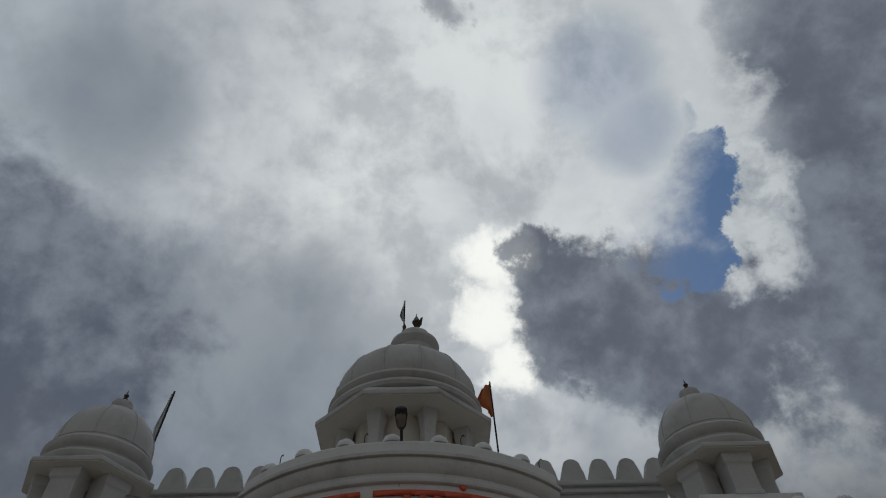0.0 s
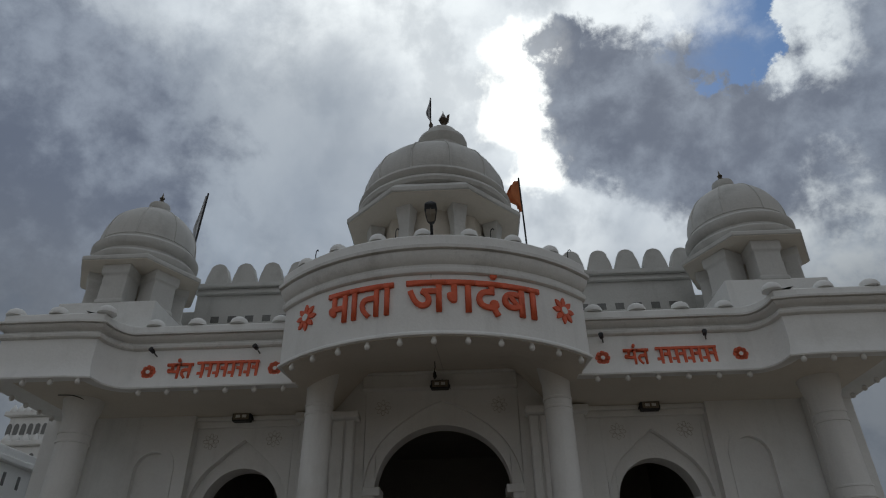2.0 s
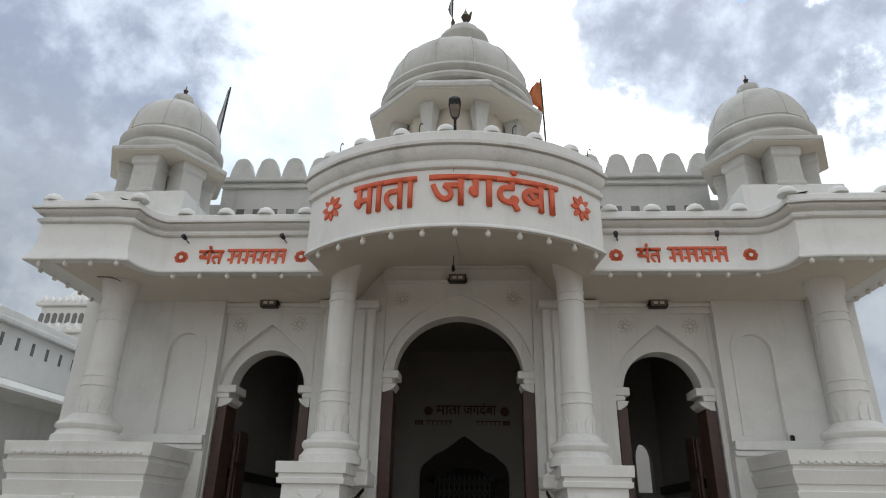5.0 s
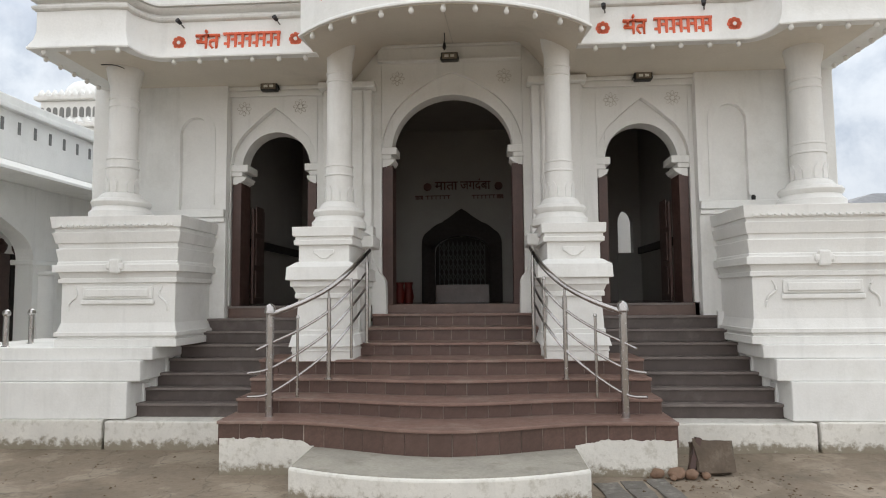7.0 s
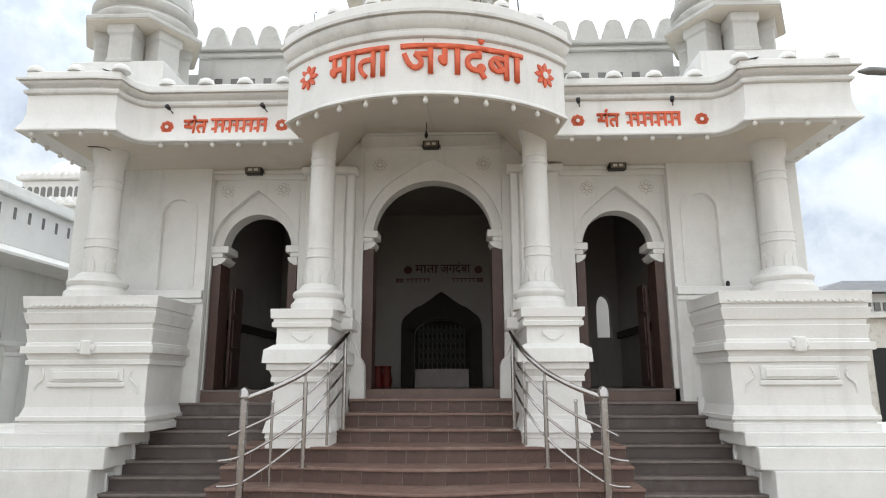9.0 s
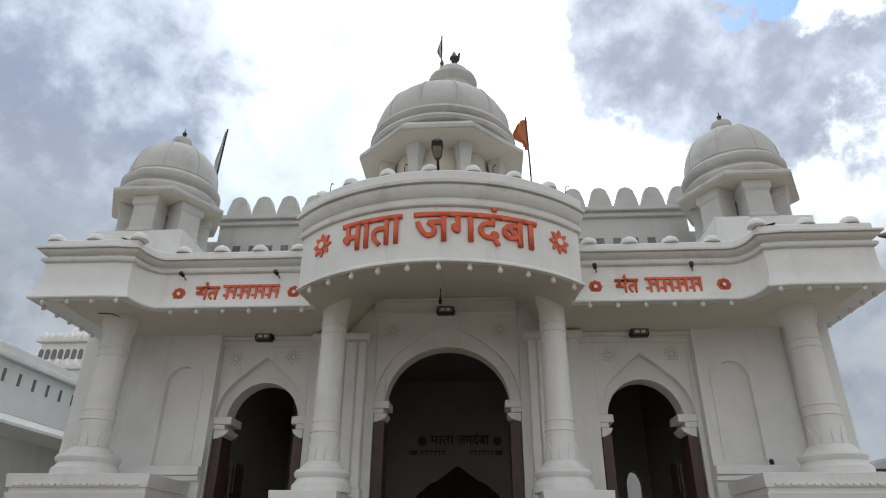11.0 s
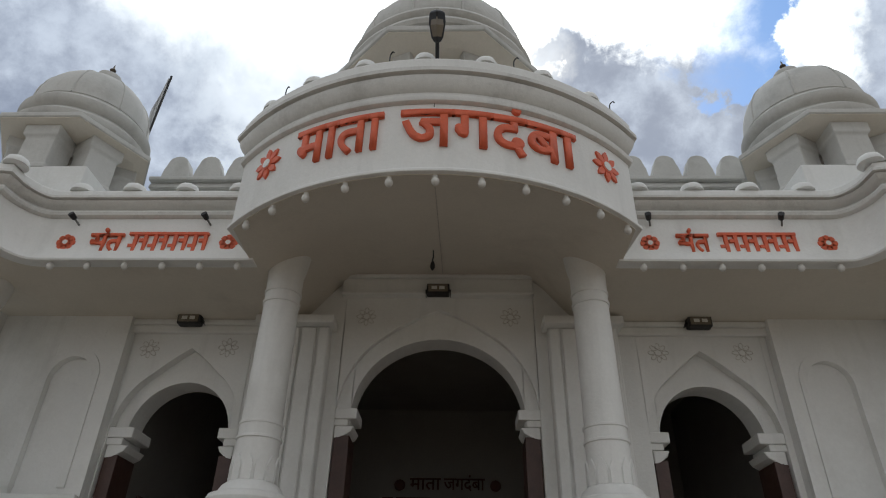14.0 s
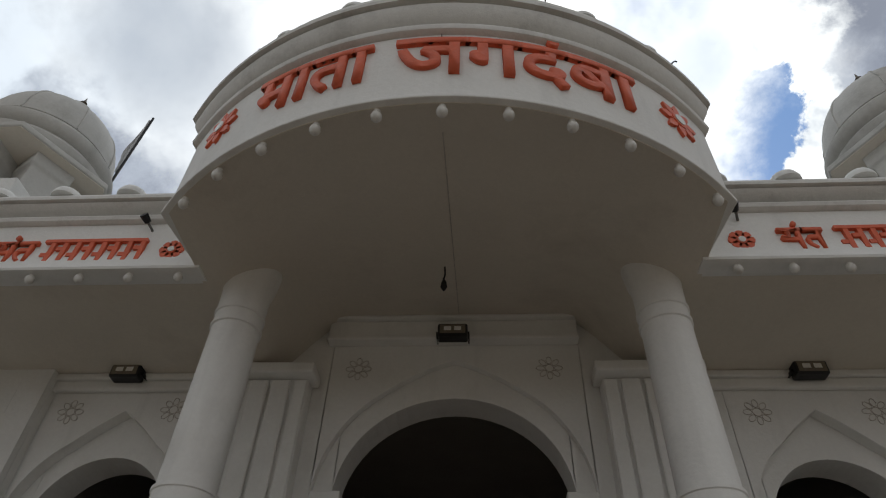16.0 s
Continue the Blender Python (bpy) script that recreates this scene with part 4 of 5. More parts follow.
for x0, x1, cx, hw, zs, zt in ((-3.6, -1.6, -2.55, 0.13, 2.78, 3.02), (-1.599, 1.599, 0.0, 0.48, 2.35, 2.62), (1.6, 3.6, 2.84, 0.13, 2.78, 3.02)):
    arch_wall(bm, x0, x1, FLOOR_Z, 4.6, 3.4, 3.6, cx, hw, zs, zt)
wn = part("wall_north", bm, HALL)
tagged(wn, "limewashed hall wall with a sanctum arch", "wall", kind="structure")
# Added sheet behind the gate; its near-black colour paints the sanctum's darkness.
part("backing", boxes((-1.5, 1.5, 5.1, 5.2, 1.0, 4.6)), EBONY, wn, "near-black sheet standing for the unlit sanctum interior")
tagged(part("wall_yard", boxes((-5.5, 5.5, 6.4, 6.6, 0, 5.0)), WHITE), "white wall of the rear yard", "wall", kind="structure")
for s in (-1, 1):
    xa, xb = (-2.70, -2.40) if s < 0 else (2.69, 2.99)
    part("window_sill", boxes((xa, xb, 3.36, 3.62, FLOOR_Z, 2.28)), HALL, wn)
    # dado rail and dark dado inside
    xa, xb = (-2.859, -2.80) if s < 0 else (3.04, 3.099)
    part("dado_rail", boxes((xa, xb, 0.52, 3.39, 2.26, 2.37)), EBONY, wn, "dark dado rail")
    # slim pier with a cusped arch between hall and aisle
    bm = bmesh.new()
    lathe(bm, [(0.16, FLOOR_Z), (0.16, 1.9), (0.11, 1.98), (0.10, 3.0), (0.16, 3.1), (0.17, 3.2)], s * 1.62, 2.1, 4, turn=math.pi / 4)
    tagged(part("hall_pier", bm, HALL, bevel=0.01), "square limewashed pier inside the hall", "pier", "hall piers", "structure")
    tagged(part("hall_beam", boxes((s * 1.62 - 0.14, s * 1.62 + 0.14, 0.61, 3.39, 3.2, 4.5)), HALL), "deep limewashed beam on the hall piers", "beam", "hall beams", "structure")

# sanctum arch surround and folding gate
sur = thing("sanctum_arch", "dark carved cusped arch round the sanctum gate", "arch", at=(0, 3.36, FLOOR_Z))
bm = bmesh.new()
oc = [(-0.70, 1.0)] + [(-0.70 * math.cos(math.pi * i / 24), 1.0 + 0.42 * math.sin(math.pi * i / 24) + 0.03 * abs(math.sin(math.pi * i / 24 * 5)) + (0.18 * max(0, 1 - abs(i - 12) / 4))) for i in range(25)] + [(0.70, 1.0)]
ic = arch_curve(0, 0.47, 0.9, 1.15, 24)
ic = [(-0.47, 0.9)] + ic + [(0.47, 0.9)]
fo = [bm.verts.new((x, -0.06, z)) for x, z in oc]
fi = [bm.verts.new((x, -0.06, z)) for x, z in ic]
bo = [bm.verts.new((x, 0.035, z)) for x, z in oc]
bi = [bm.verts.new((x, 0.035, z)) for x, z in ic]
for i in range(len(fo) - 1):
    bm.faces.new((fo[i], fo[i + 1], fi[i + 1], fi[i]))
    bm.faces.new((fo[i], fo[i + 1], bo[i + 1], bo[i]))
    bm.faces.new((fi[i], fi[i + 1], bi[i + 1], bi[i]))
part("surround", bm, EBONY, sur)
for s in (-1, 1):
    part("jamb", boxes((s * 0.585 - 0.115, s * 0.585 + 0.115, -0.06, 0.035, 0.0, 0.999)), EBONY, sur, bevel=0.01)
gate = thing("folding_gate", "grey folding lattice gate of metal, closed", "gate", at=(0, 3.45, FLOOR_Z))
part("gate_sill", boxes((-0.47, 0.47, -0.04, 0.1, 0, 0.30)), FLOOR, gate)
for i in range(11):
    x = -0.4 + 0.08 * i
    part("gate_bar", boxes((x - 0.009, x + 0.009, -0.01, 0.01, 0.30, 1.06)), IRON, gate)
for r in range(4):
    for i in range(10):
        x = -0.4 + 0.08 * i
        bm = bmesh.new()
        z = 0.36 + 0.17 * r
        tube(bm, [(x, -0.014, z), (x + 0.08, -0.014, z + 0.16)], 0.006, 5)
        tube(bm, [(x + 0.08, -0.014, z), (x, -0.014, z + 0.16)], 0.006, 5)
        part("lattice_bar", bm, IRON, gate)
for x in (-1.05, -0.9):
    bm = bmesh.new()
    lathe(bm, [(0.07, FLOOR_Z), (0.09, FLOOR_Z + 0.1), (0.06, FLOOR_Z + 0.28), (0.08, FLOOR_Z + 0.34)], x, 3.0, 16)
    tagged(part("offering_pot", bm, POT, smooth=True), "red painted pot standing on the hall floor", "pot", "pots by the sanctum")

# doors: brown frames lining the jambs, with leaves folded back into the hall
for cx, hw, out, y, depth, zt in ((0, 0.755, 0.874, 0.022, 0.30, 3.20), (-2.255, 0.44, 0.54, 0.028, 0.33, 3.02), (2.335, 0.44, 0.54, 0.028, 0.33, 3.02)):
    if cx:
        dr = thing("double_door", "dark brown wooden double door standing open", "door", "temple doors", at=(cx, y, FLOOR_Z))
    else:
        dr = thing("door_frame", "dark brown polished door frame lining the wide arch", "door frame", at=(cx, y, FLOOR_Z))
    for s in (-1, 1):
        xa, xb = sorted((s * (hw - 0.012), s * out))
        part("jamb", boxes((xa, xb, 0, depth, 0, zt - FLOOR_Z)), WOOD, dr, bevel=0.006)
        if not cx:
            continue
        xa, xb = sorted((s * (hw - 0.055), s * (hw - 0.018)))
        leaf_end = depth + 0.02 + hw * 0.95
        leaf = part("door_leaf", boxes((xa, xb, depth + 0.02, leaf_end, 0.02, (zt - FLOOR_Z) * 0.82)), WOOD, dr, bevel=0.008)
        for k in range(3):
            xp = s * (hw - 0.06)
            part("door_panel", boxes((xp - 0.008, xp + 0.008, depth + 0.09, leaf_end - 0.07, 0.10 + 0.43 * k, 0.46 + 0.43 * k)), WOOD, leaf, bevel=0.008)

# ---- stairs ----
stairs = thing("entrance_stairs", "brown granite tiled stairs with bowed front edges", "stairs")
STEPS = ((0.465, -2.15, -2.52, 2.03, 0.24), (0.61, -1.80, -2.07, 1.99, 0.465), (0.76, -1.48, -1.68, 1.98, 0.61), (0.92, -1.24, -1.34, 1.97, 0.76),
         (1.06, -0.86, -0.88, 1.04, 0.92), (1.21, -0.54, -0.55, 1.0, 1.06), (1.355, -0.2, -0.2, 0.965, 1.21), (1.463, 0.12, 0.12, 0.80, 1.355))


def step_front(k, n=40):
    z, ys, yc, hw, z0 = STEPS[k]
    out = []
    for i in range(n + 1):
        x = -hw + 2 * hw * i / n
        b = (1 + math.cos(math.pi * min(1, abs(x) / (hw * 0.72)))) / 2
        out.append((x, ys + (yc - ys) * b))
    return out


bm = bmesh.new()
extrude(bm, [(x * 0.992, y + 0.035, -0.05) for x, y in step_front(0)] + [(2.01, 0.0, -0.05), (-2.01, 0.0, -0.05)], (0, 0, 0.288))
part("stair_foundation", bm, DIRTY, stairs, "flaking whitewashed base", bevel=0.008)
tiles = []
for k, (z, ys, yc, hw, z0) in enumerate(STEPS):
    f = step_front(k)
    back = 0.205 if k == 7 else STEPS[min(k + 1, 7)][1] + 0.25
    bm = bmesh.new()
    extrude(bm, [(x, y + 0.02, z0 - 0.001) for x, y in f] + [(hw, back, z0 - 0.001), (-hw, back, z0 - 0.001)], (0, 0, z - z0 - 0.03))
    st = part("step", bm, GROUT, stairs)
    bm = bmesh.new()
    extrude(bm, [(x, y - 0.022, z - 0.03) for x, y in f] + [(hw, back, z - 0.03), (-hw, back, z - 0.03)], (0, 0, 0.03))
    part("tread", bm, BROWN_TREAD, st, "brown granite tread, lighter than the risers", bevel=0.006)
    tiles.append((st, f, z0, z - 0.03))
# bowed white doorstep in front
bm = bmesh.new()
Rw = 2.43
aw = math.asin(1.17 / Rw)
fr = [(Rw * math.sin(-aw + 2 * aw * i / 24), -0.72 - Rw * math.cos(-aw + 2 * aw * i / 24)) for i in range(25)]
extrude(bm, [(x, y, -0.05) for x, y in fr] + [(1.17, -2.0, -0.05), (-1.17, -2.0, -0.05)], (0, 0, 0.288))
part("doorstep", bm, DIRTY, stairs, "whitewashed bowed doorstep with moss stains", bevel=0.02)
bm = bmesh.new()
extrude(bm, [(x * 0.985, y + 0.03, 0.2385) for x, y in fr] + [(1.15, -2.0, 0.2385), (-1.15, -2.0, 0.2385)], (0, 0, 0.006))
part("doorstep_top", bm, CEMENT, stairs, "worn bare cement top of the doorstep")
# whitewash daubed over the foot of the lowest risers, with a ragged upper edge
for s in (-1, 1):
    bm = bmesh.new()
    line = [(x, y) for x, y in step_front(0, 220) if 1.13 < s * x < 2.02]
    rings = []
    for x, y in line:
        t = (s * x - 1.13) / 0.89
        z = 0.262 + 0.045 * min(1, t * 3) + 0.022 * noise.noise(Vector((x * 9, s, 0))) + 0.014 * noise.noise(Vector((x * 31, s, 4)))
        rings.append([bm.verts.new(p) for p in ((x, y + 0.004, -0.05), (x, y + 0.006, z), (x, y + 0.033, z), (x, y + 0.033, -0.05))])
    for a, b in zip(rings, rings[1:]):
        for i in range(4):
            bm.faces.new((a[i], a[(i + 1) % 4], b[(i + 1) % 4], b[i]))
    bm.faces.new(rings[0])
    bm.faces.new(rings[-1][::-1])
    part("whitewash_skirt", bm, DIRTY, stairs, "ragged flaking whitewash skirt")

for s in (-1, 1):
    side = thing("side_stairs", "dark grey granite stairs rising to a side arch", "stairs", "side stairs")
    xa, xb = sorted((s * 1.95, s * 3.62))
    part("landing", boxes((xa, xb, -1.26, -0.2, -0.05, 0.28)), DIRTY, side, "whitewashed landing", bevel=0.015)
    for k in range(8):
        z = 0.28 + 0.1475 * (k + 1)
        y = -1.0 + 0.14 * k
        xe = 3.46 - 0.062 * k if k < 7 else 2.865
        xi = 2.0 if k < 4 else 1.62
        if k == 7:
            xi, y = 1.85, 0.0
        xa, xb = sorted((s * xi, s * xe))
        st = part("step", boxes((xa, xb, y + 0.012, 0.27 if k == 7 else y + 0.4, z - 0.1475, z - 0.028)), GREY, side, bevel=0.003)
        part("tread", boxes((xa, xb, y - 0.012, 0.27 if k == 7 else y + 0.4, z - 0.028, z)), GREY_TREAD, st, "grey granite tread, lighter than the risers", bevel=0.005)
    for k in range(7):
        z, y, xe = 0.28 + 0.1475 * (k + 1), -1.0 + 0.14 * k, 3.46 - 0.062 * k
        xa, xb = sorted((s * (xe + 0.002), s * 3.62))
        part("stair_kerb", boxes((xa, xb, y - 0.03 + 0.002 * k, -0.125, 0.281, z + 0.05)), WHITE, side, "white kerb block along the stairs", bevel=0.01)

# ---- handrails ----


def handrail(s):
    h = thing("handrail", "curved stainless steel handrail with a domed newel post", "handrail", "stair handrails", at=(s * 1.63, -1.93, 0.45))

    def loc(p):
        return (s * p[0] - s * 1.63, p[1] + 1.93, p[2] - 0.45)

    top = [(1.63, -1.95, 1.40), (1.37, -1.80, 1.51), (1.14, -1.60, 1.66), (0.965, -1.36, 1.86), (0.90, -0.80, 2.08)]
    bm = bmesh.new()
    tube(bm, spline([loc(p) for p in top], 6), 0.026, 12)
    part("top_rail", bm, STEEL, h, smooth=True)
    for drop in (0.27, 0.50, 0.73):
        bm = bmesh.new()
        start = (1.80 if drop > 0.3 else 1.72, -2.05, 1.38 - drop * 0.92 - 0.05)
        pts = [start] + [(x, y, z - drop * (1 - 0.08 * i)) for i, (x, y, z) in enumerate(top[:-1])] + [(0.91, -0.86, 2.03 - drop * 0.72)]
        tube(bm, spline([loc(p) for p in pts], 5), 0.013, 8)
        part("mid_rail", bm, STEEL, h, smooth=True)
    bm = bmesh.new()
    lathe(bm, [(0.055, 0), (0.055, 0.012), (0.036, 0.016), (0.036, 0.95)], 0, 0, 20)
    post = part("newel_post", bm, STEEL, h, smooth=True)
    bm = bmesh.new()
    lathe(bm, [(0.04, 0.951), (0.052, 0.965), (0.052, 0.99), (0.046, 1.02), (0.03, 1.045), (0.01, 1.058), (0.004, 1.06)], 0, 0, 20)
    part("post_cap", bm, STEEL, post, smooth=True)
    for x, y, z0, z1, r in ((1.15, -1.61, 0.76, 1.64, 0.022), (0.905, -0.90, 1.06, 2.03, 0.022)):
        bm = bmesh.new()
        a, b = Vector(loc((x, y, z0))), Vector(loc((x, y, z1)))
        tube(bm, [a, a + Vector((0, 0, 0.012)), a + Vector((0, 0, 0.0125)), b - Vector((0, 0, 0.09)), b - Vector((0, 0, 0.085)), b], [0.04, 0.04, r, r, 0.012, 0.012], 12)
        part("post", bm, STEEL, h, smooth=True)
    for x, y, z0, z1 in ((1.40, -1.82, 0.62, 1.36), (0.975, -1.38, 0.94, 1.72)):
        bm = bmesh.new()
        tube(bm, [loc((x, y, z0)), loc((x, y, z1)), loc((x, y, z1 + 0.004)), loc((x, y, z1 + 0.03))], [0.014, 0.014, 0.022, 0.012], 10)
        part("baluster", bm, STEEL, h, smooth=True)


for s in (-1, 1):
    handrail(s)

# ---- lettering ----


def word_mesh(text, bold):
    cu = bpy.data.curves.new("word", "FONT")
    cu.body, cu.size, cu.extrude, cu.offset = text, 1.0, 0.0, bold
    cu.resolution_u = 6
    ob = bpy.data.objects.new("word", cu)
    scene.collection.objects.link(ob)
    bpy.context.view_layer.update()
    me = bpy.data.meshes.new_from_object(ob.evaluated_get(bpy.context.evaluated_depsgraph_get()))
    bpy.data.objects.remove(ob)
    bm = bmesh.new()
    bm.from_mesh(me)
    bmesh.ops.remove_doubles(bm, verts=bm.verts, dist=0.0005)
    return bm


def letters(bm, thick):
    """Give flat letters a thickness along +z."""
    ret = bmesh.ops.extrude_face_region(bm, geom=bm.faces[:])
    for v in ret["geom"]:
        if isinstance(v, bmesh.types.BMVert):
            v.co.z += thick


sign = thing("temple_sign", "raised orange-red lettering on the curved fascia", "sign")
ref = word_mesh("माता", 0.016)
ys = [v.co.y for v in ref.verts]
LO, HI = min(ys), max(ys)
ref.free()
for text, a0, a1 in (("माता", -0.493, -0.160), ("जगदंबा", -0.102, 0.527)):
    bm = word_mesh(text, 0.016)
    xs = [v.co.x for v in bm.verts]
    x0, x1 = min(xs), max(xs)
    for _ in range(2):
        long_edges = [e for e in bm.edges if abs(e.verts[0].co.x - e.verts[1].co.x) > 0.12]
        if long_edges:
            bmesh.ops.subdivide_edges(bm, edges=long_edges, cuts=2)
    bmesh.ops.triangulate(bm, faces=bm.faces)
    letters(bm, 0.02)
    for v in bm.verts:
        th = a0 + (a1 - a0) * (v.co.x - x0) / (x1 - x0)
        z = 4.415 + (v.co.y - LO) / (HI - LO) * 0.32
        r = R_C - 0.003 + v.co.z * 1.3
        v.co = (r * math.sin(th), Y_C - r * math.cos(th), z)
    part("word", bm, RED, sign)
sign["text"] = "माता जगदंबा"


def flower(name, cx, cz, y, r, petals, parent, bend=False, long=True):
    """Painted relief flower: petals round a pale disc."""
    def place(u, v, d):
        if bend:
            th = math.asin(cx / R_C) + u / R_C
            rr = R_C + d
            return (rr * math.sin(th), Y_C - rr * math.cos(th), cz + v)
        return (cx + u, y - d, cz + v)

    for k in range(petals):
        a = 2 * math.pi * k / petals
        bm = bmesh.new()
        shape = ((0.34, -0.13), (0.62, -0.2), (0.85, -0.12), (1.0, 0.0), (0.85, 0.12), (0.62, 0.2), (0.34, 0.13)) if long else ((0.2, -0.2), (0.6, -0.34), (0.92, -0.26), (1.0, 0.0), (0.92, 0.26), (0.6, 0.34), (0.2, 0.2))
        pts = [(r * (u * math.cos(a) - v * math.sin(a)), r * (u * math.sin(a) + v * math.cos(a))) for u, v in shape]
        f = [bm.verts.new(place(u, v, 0.016)) for u, v in pts]
        b = [bm.verts.new(place(u, v, -0.004)) for u, v in pts]
        bm.faces.new(f)
        for i in range(len(f)):
            bm.faces.new((f[i], f[(i + 1) % len(f)], b[(i + 1) % len(f)], b[i]))
        part("petal", bm, RED, parent)
    for rad, d, mat in ((0.40, 0.02, RED), (0.27, 0.025, BULB)):
        bm = bmesh.new()
        f = [bm.verts.new(place(r * rad * math.cos(2 * math.pi * i / 14), r * rad * math.sin(2 * math.pi * i / 14), d)) for i in range(14)]
        b = [bm.verts.new(place(r * rad * math.cos(2 * math.pi * i / 14), r * rad * math.sin(2 * math.pi * i / 14), -0.004)) for i in range(14)]
        bm.faces.new(f)
        for i in range(14):
            bm.faces.new((f[i], f[(i + 1) % 14], b[(i + 1) % 14], b[i]))
        part("disc" if mat is RED else "centre", bm, mat, parent)


for s in (-1, 1):
    fl = thing("flower_relief", "red sunflower relief with a pale centre on the fascia", "ornament", "fascia flowers")
    flower("flower", s * 1.20 + 0.025, 4.595, 0, 0.135, 8, fl, True)
for cx in (-2.95, -1.64, 1.67, 3.03):
    fl = thing("rosette_relief", "small red rosette relief with a pale centre", "ornament", "fascia rosettes")
    flower("rosette", cx, 4.378, -1.151, 0.075, 8, fl, False, False)

# side signs: one word is lettered, the names are shown as plain bars
for w0, w1, n0, n1 in ((-2.76, -2.49, -2.45, -1.81), (1.88, 2.13, 2.20, 2.80)):
    sg = thing("side_sign", "small orange-red raised lettering on the side fascia", "sign", "side signs")
    bm = word_mesh("संत", 0.02)
    xs, yy = [v.co.x for v in bm.verts], [v.co.y for v in bm.verts]
    a, b, lo, hi = min(xs), max(xs), min(yy), max(yy)
    letters(bm, 0.02)
    for v in bm.verts:
        v.co = (w0 + (w1 - w0) * (v.co.x - a) / (b - a), -1.147 - 1.3 * v.co.z, 4.290 + (v.co.y - lo) / (hi - lo) * 0.225)
    part("word", bm, RED, sg)
    part("bar", boxes((n0, n1, -1.175, -1.147, 4.448, 4.472)), RED, sg)
    n = 8
    for i in range(n):
        cx = n0 + (n1 - n0) * (i + 0.75) / n
        part("bar", boxes((cx - 0.014, cx + 0.014, -1.172, -1.147, 4.292 + 0.010 * (i % 2), 4.4475)), RED, sg)
        zb = 4.335 if i % 2 == 0 else 4.385
        part("bar", boxes((cx - 0.05, cx - 0.0145, -1.170, -1.147, zb, zb + 0.028)), RED, sg)
    sg["text"] = "संत"
# sign inside the hall
hs = thing("hall_sign", "dark lettering on the hall wall above the sanctum", "sign")
for text, x0, x1 in (("माता", -0.47, -0.06), ("जगदंबा", -0.02, 0.52)):
    bm = word_mesh(text, 0.012)
    xs = [v.co.x for v in bm.verts]
    a, b = min(xs), max(xs)
    letters(bm, 0.02)
    for v in bm.verts:
        v.co = (x0 + (x1 - x0) * (v.co.x - a) / (b - a), 3.4 - 0.4 * v.co.z, 3.44 + (v.co.y - LO) / (HI - LO) * 0.15)
    part("word", bm, SIGN, hs)
for x0, x1 in ((-0.82, -0.68), (-0.64, -0.20), (0.18, 0.60), (0.62, 0.74)):
    part("bar", boxes((x0, x1, 3.39, 3.402, 3.33, 3.345)), SIGN, hs)
    for i in range(6):
        cx = x0 + (x1 - x0) * (i + 0.6) / 6
        part("bar", boxes((cx - 0.008, cx + 0.008, 3.39, 3.402, 3.275, 3.3295)), SIGN, hs)
for cx in (-0.60, 0.66):
    bm = bmesh.new()
    bmesh.ops.create_cone(bm, cap_ends=True, segments=12, radius1=0.075, radius2=0.06, depth=0.02, matrix=Matrix.Translation((cx, 3.392, 3.5)) @ Matrix.Rotation(radians(90), 4, "X"))
    part("disc", bm, SIGN, hs)

# carved knot motifs on the wall
for cx, cz in ((-0.68, 4.30), (0.66, 4.30), (-2.645, 3.965), (-1.92, 3.98), (1.965, 3.955), (2.71, 3.96)):
    km = thing("knot_motif", "incised lotus knot outlined in dark brown", "ornament", "wall motifs")
    for k in range(8):
        a = math.pi / 4 * k
        bm = bmesh.new()
        pts = []
        for j in range(9):
            b = 2 * math.pi * j / 8
            u, v = 0.062 + 0.030 * math.cos(b), 0.019 * math.sin(b)
            pts.append((cx + u * math.cos(a) - v * math.sin(a), -0.003, cz + u * math.sin(a) + v * math.cos(a)))
        tube(bm, pts, 0.0024, 5)
        part("petal_outline", bm, MOTIF, km)
    bm = bmesh.new()
    tube(bm, [(cx + 0.03 * math.cos(2 * math.pi * j / 10), -0.003, cz + 0.03 * math.sin(2 * math.pi * j / 10)) for j in range(11)], 0.0024, 5)
    part("ring_outline", bm, MOTIF, km)

# ---- lamps ----


def floodlight(x, y, z):
    f = thing("floodlight", "small black floodlight with a glass front", "floodlight", "wall floodlights", at=(x, y, z))
    part("housing", boxes((-0.105, 0.105, -0.13, -0.03, -0.055, 0.045)), BLACK, f, bevel=0.012)
    part("glass", boxes((-0.09, 0.09, -0.135, -0.1305, -0.042, 0.032)), LENS, f, bevel=0.003)
    part("reflector", boxes((-0.06, -0.01, -0.139, -0.1355, -0.02, 0.012), (0.012, 0.06, -0.139, -0.1355, -0.02, 0.012)), BULB, f)
    part("bracket", boxes((-0.118, -0.106, -0.09, 0.035, -0.02, 0.0)), BLACK, f)
    part("bracket", boxes((0.106, 0.118, -0.09, 0.035, -0.02, 0.0)), BLACK, f)
    bm = bmesh.new()
    tube(bm, spline([(0.0, -0.05, 0.045), (0.03, 0.0, 0.09), (0.06, 0.03, 0.07), (0.02, 0.05, 0.14)], 4), 0.006, 6)
    part("cable", bm, BLACK, f)


floodlight(-0.01, -0.06, 4.51)
floodlight(-2.28, -0.035, 4.205)
floodlight(2.335, -0.035, 4.20)

BULB_MESH = {}


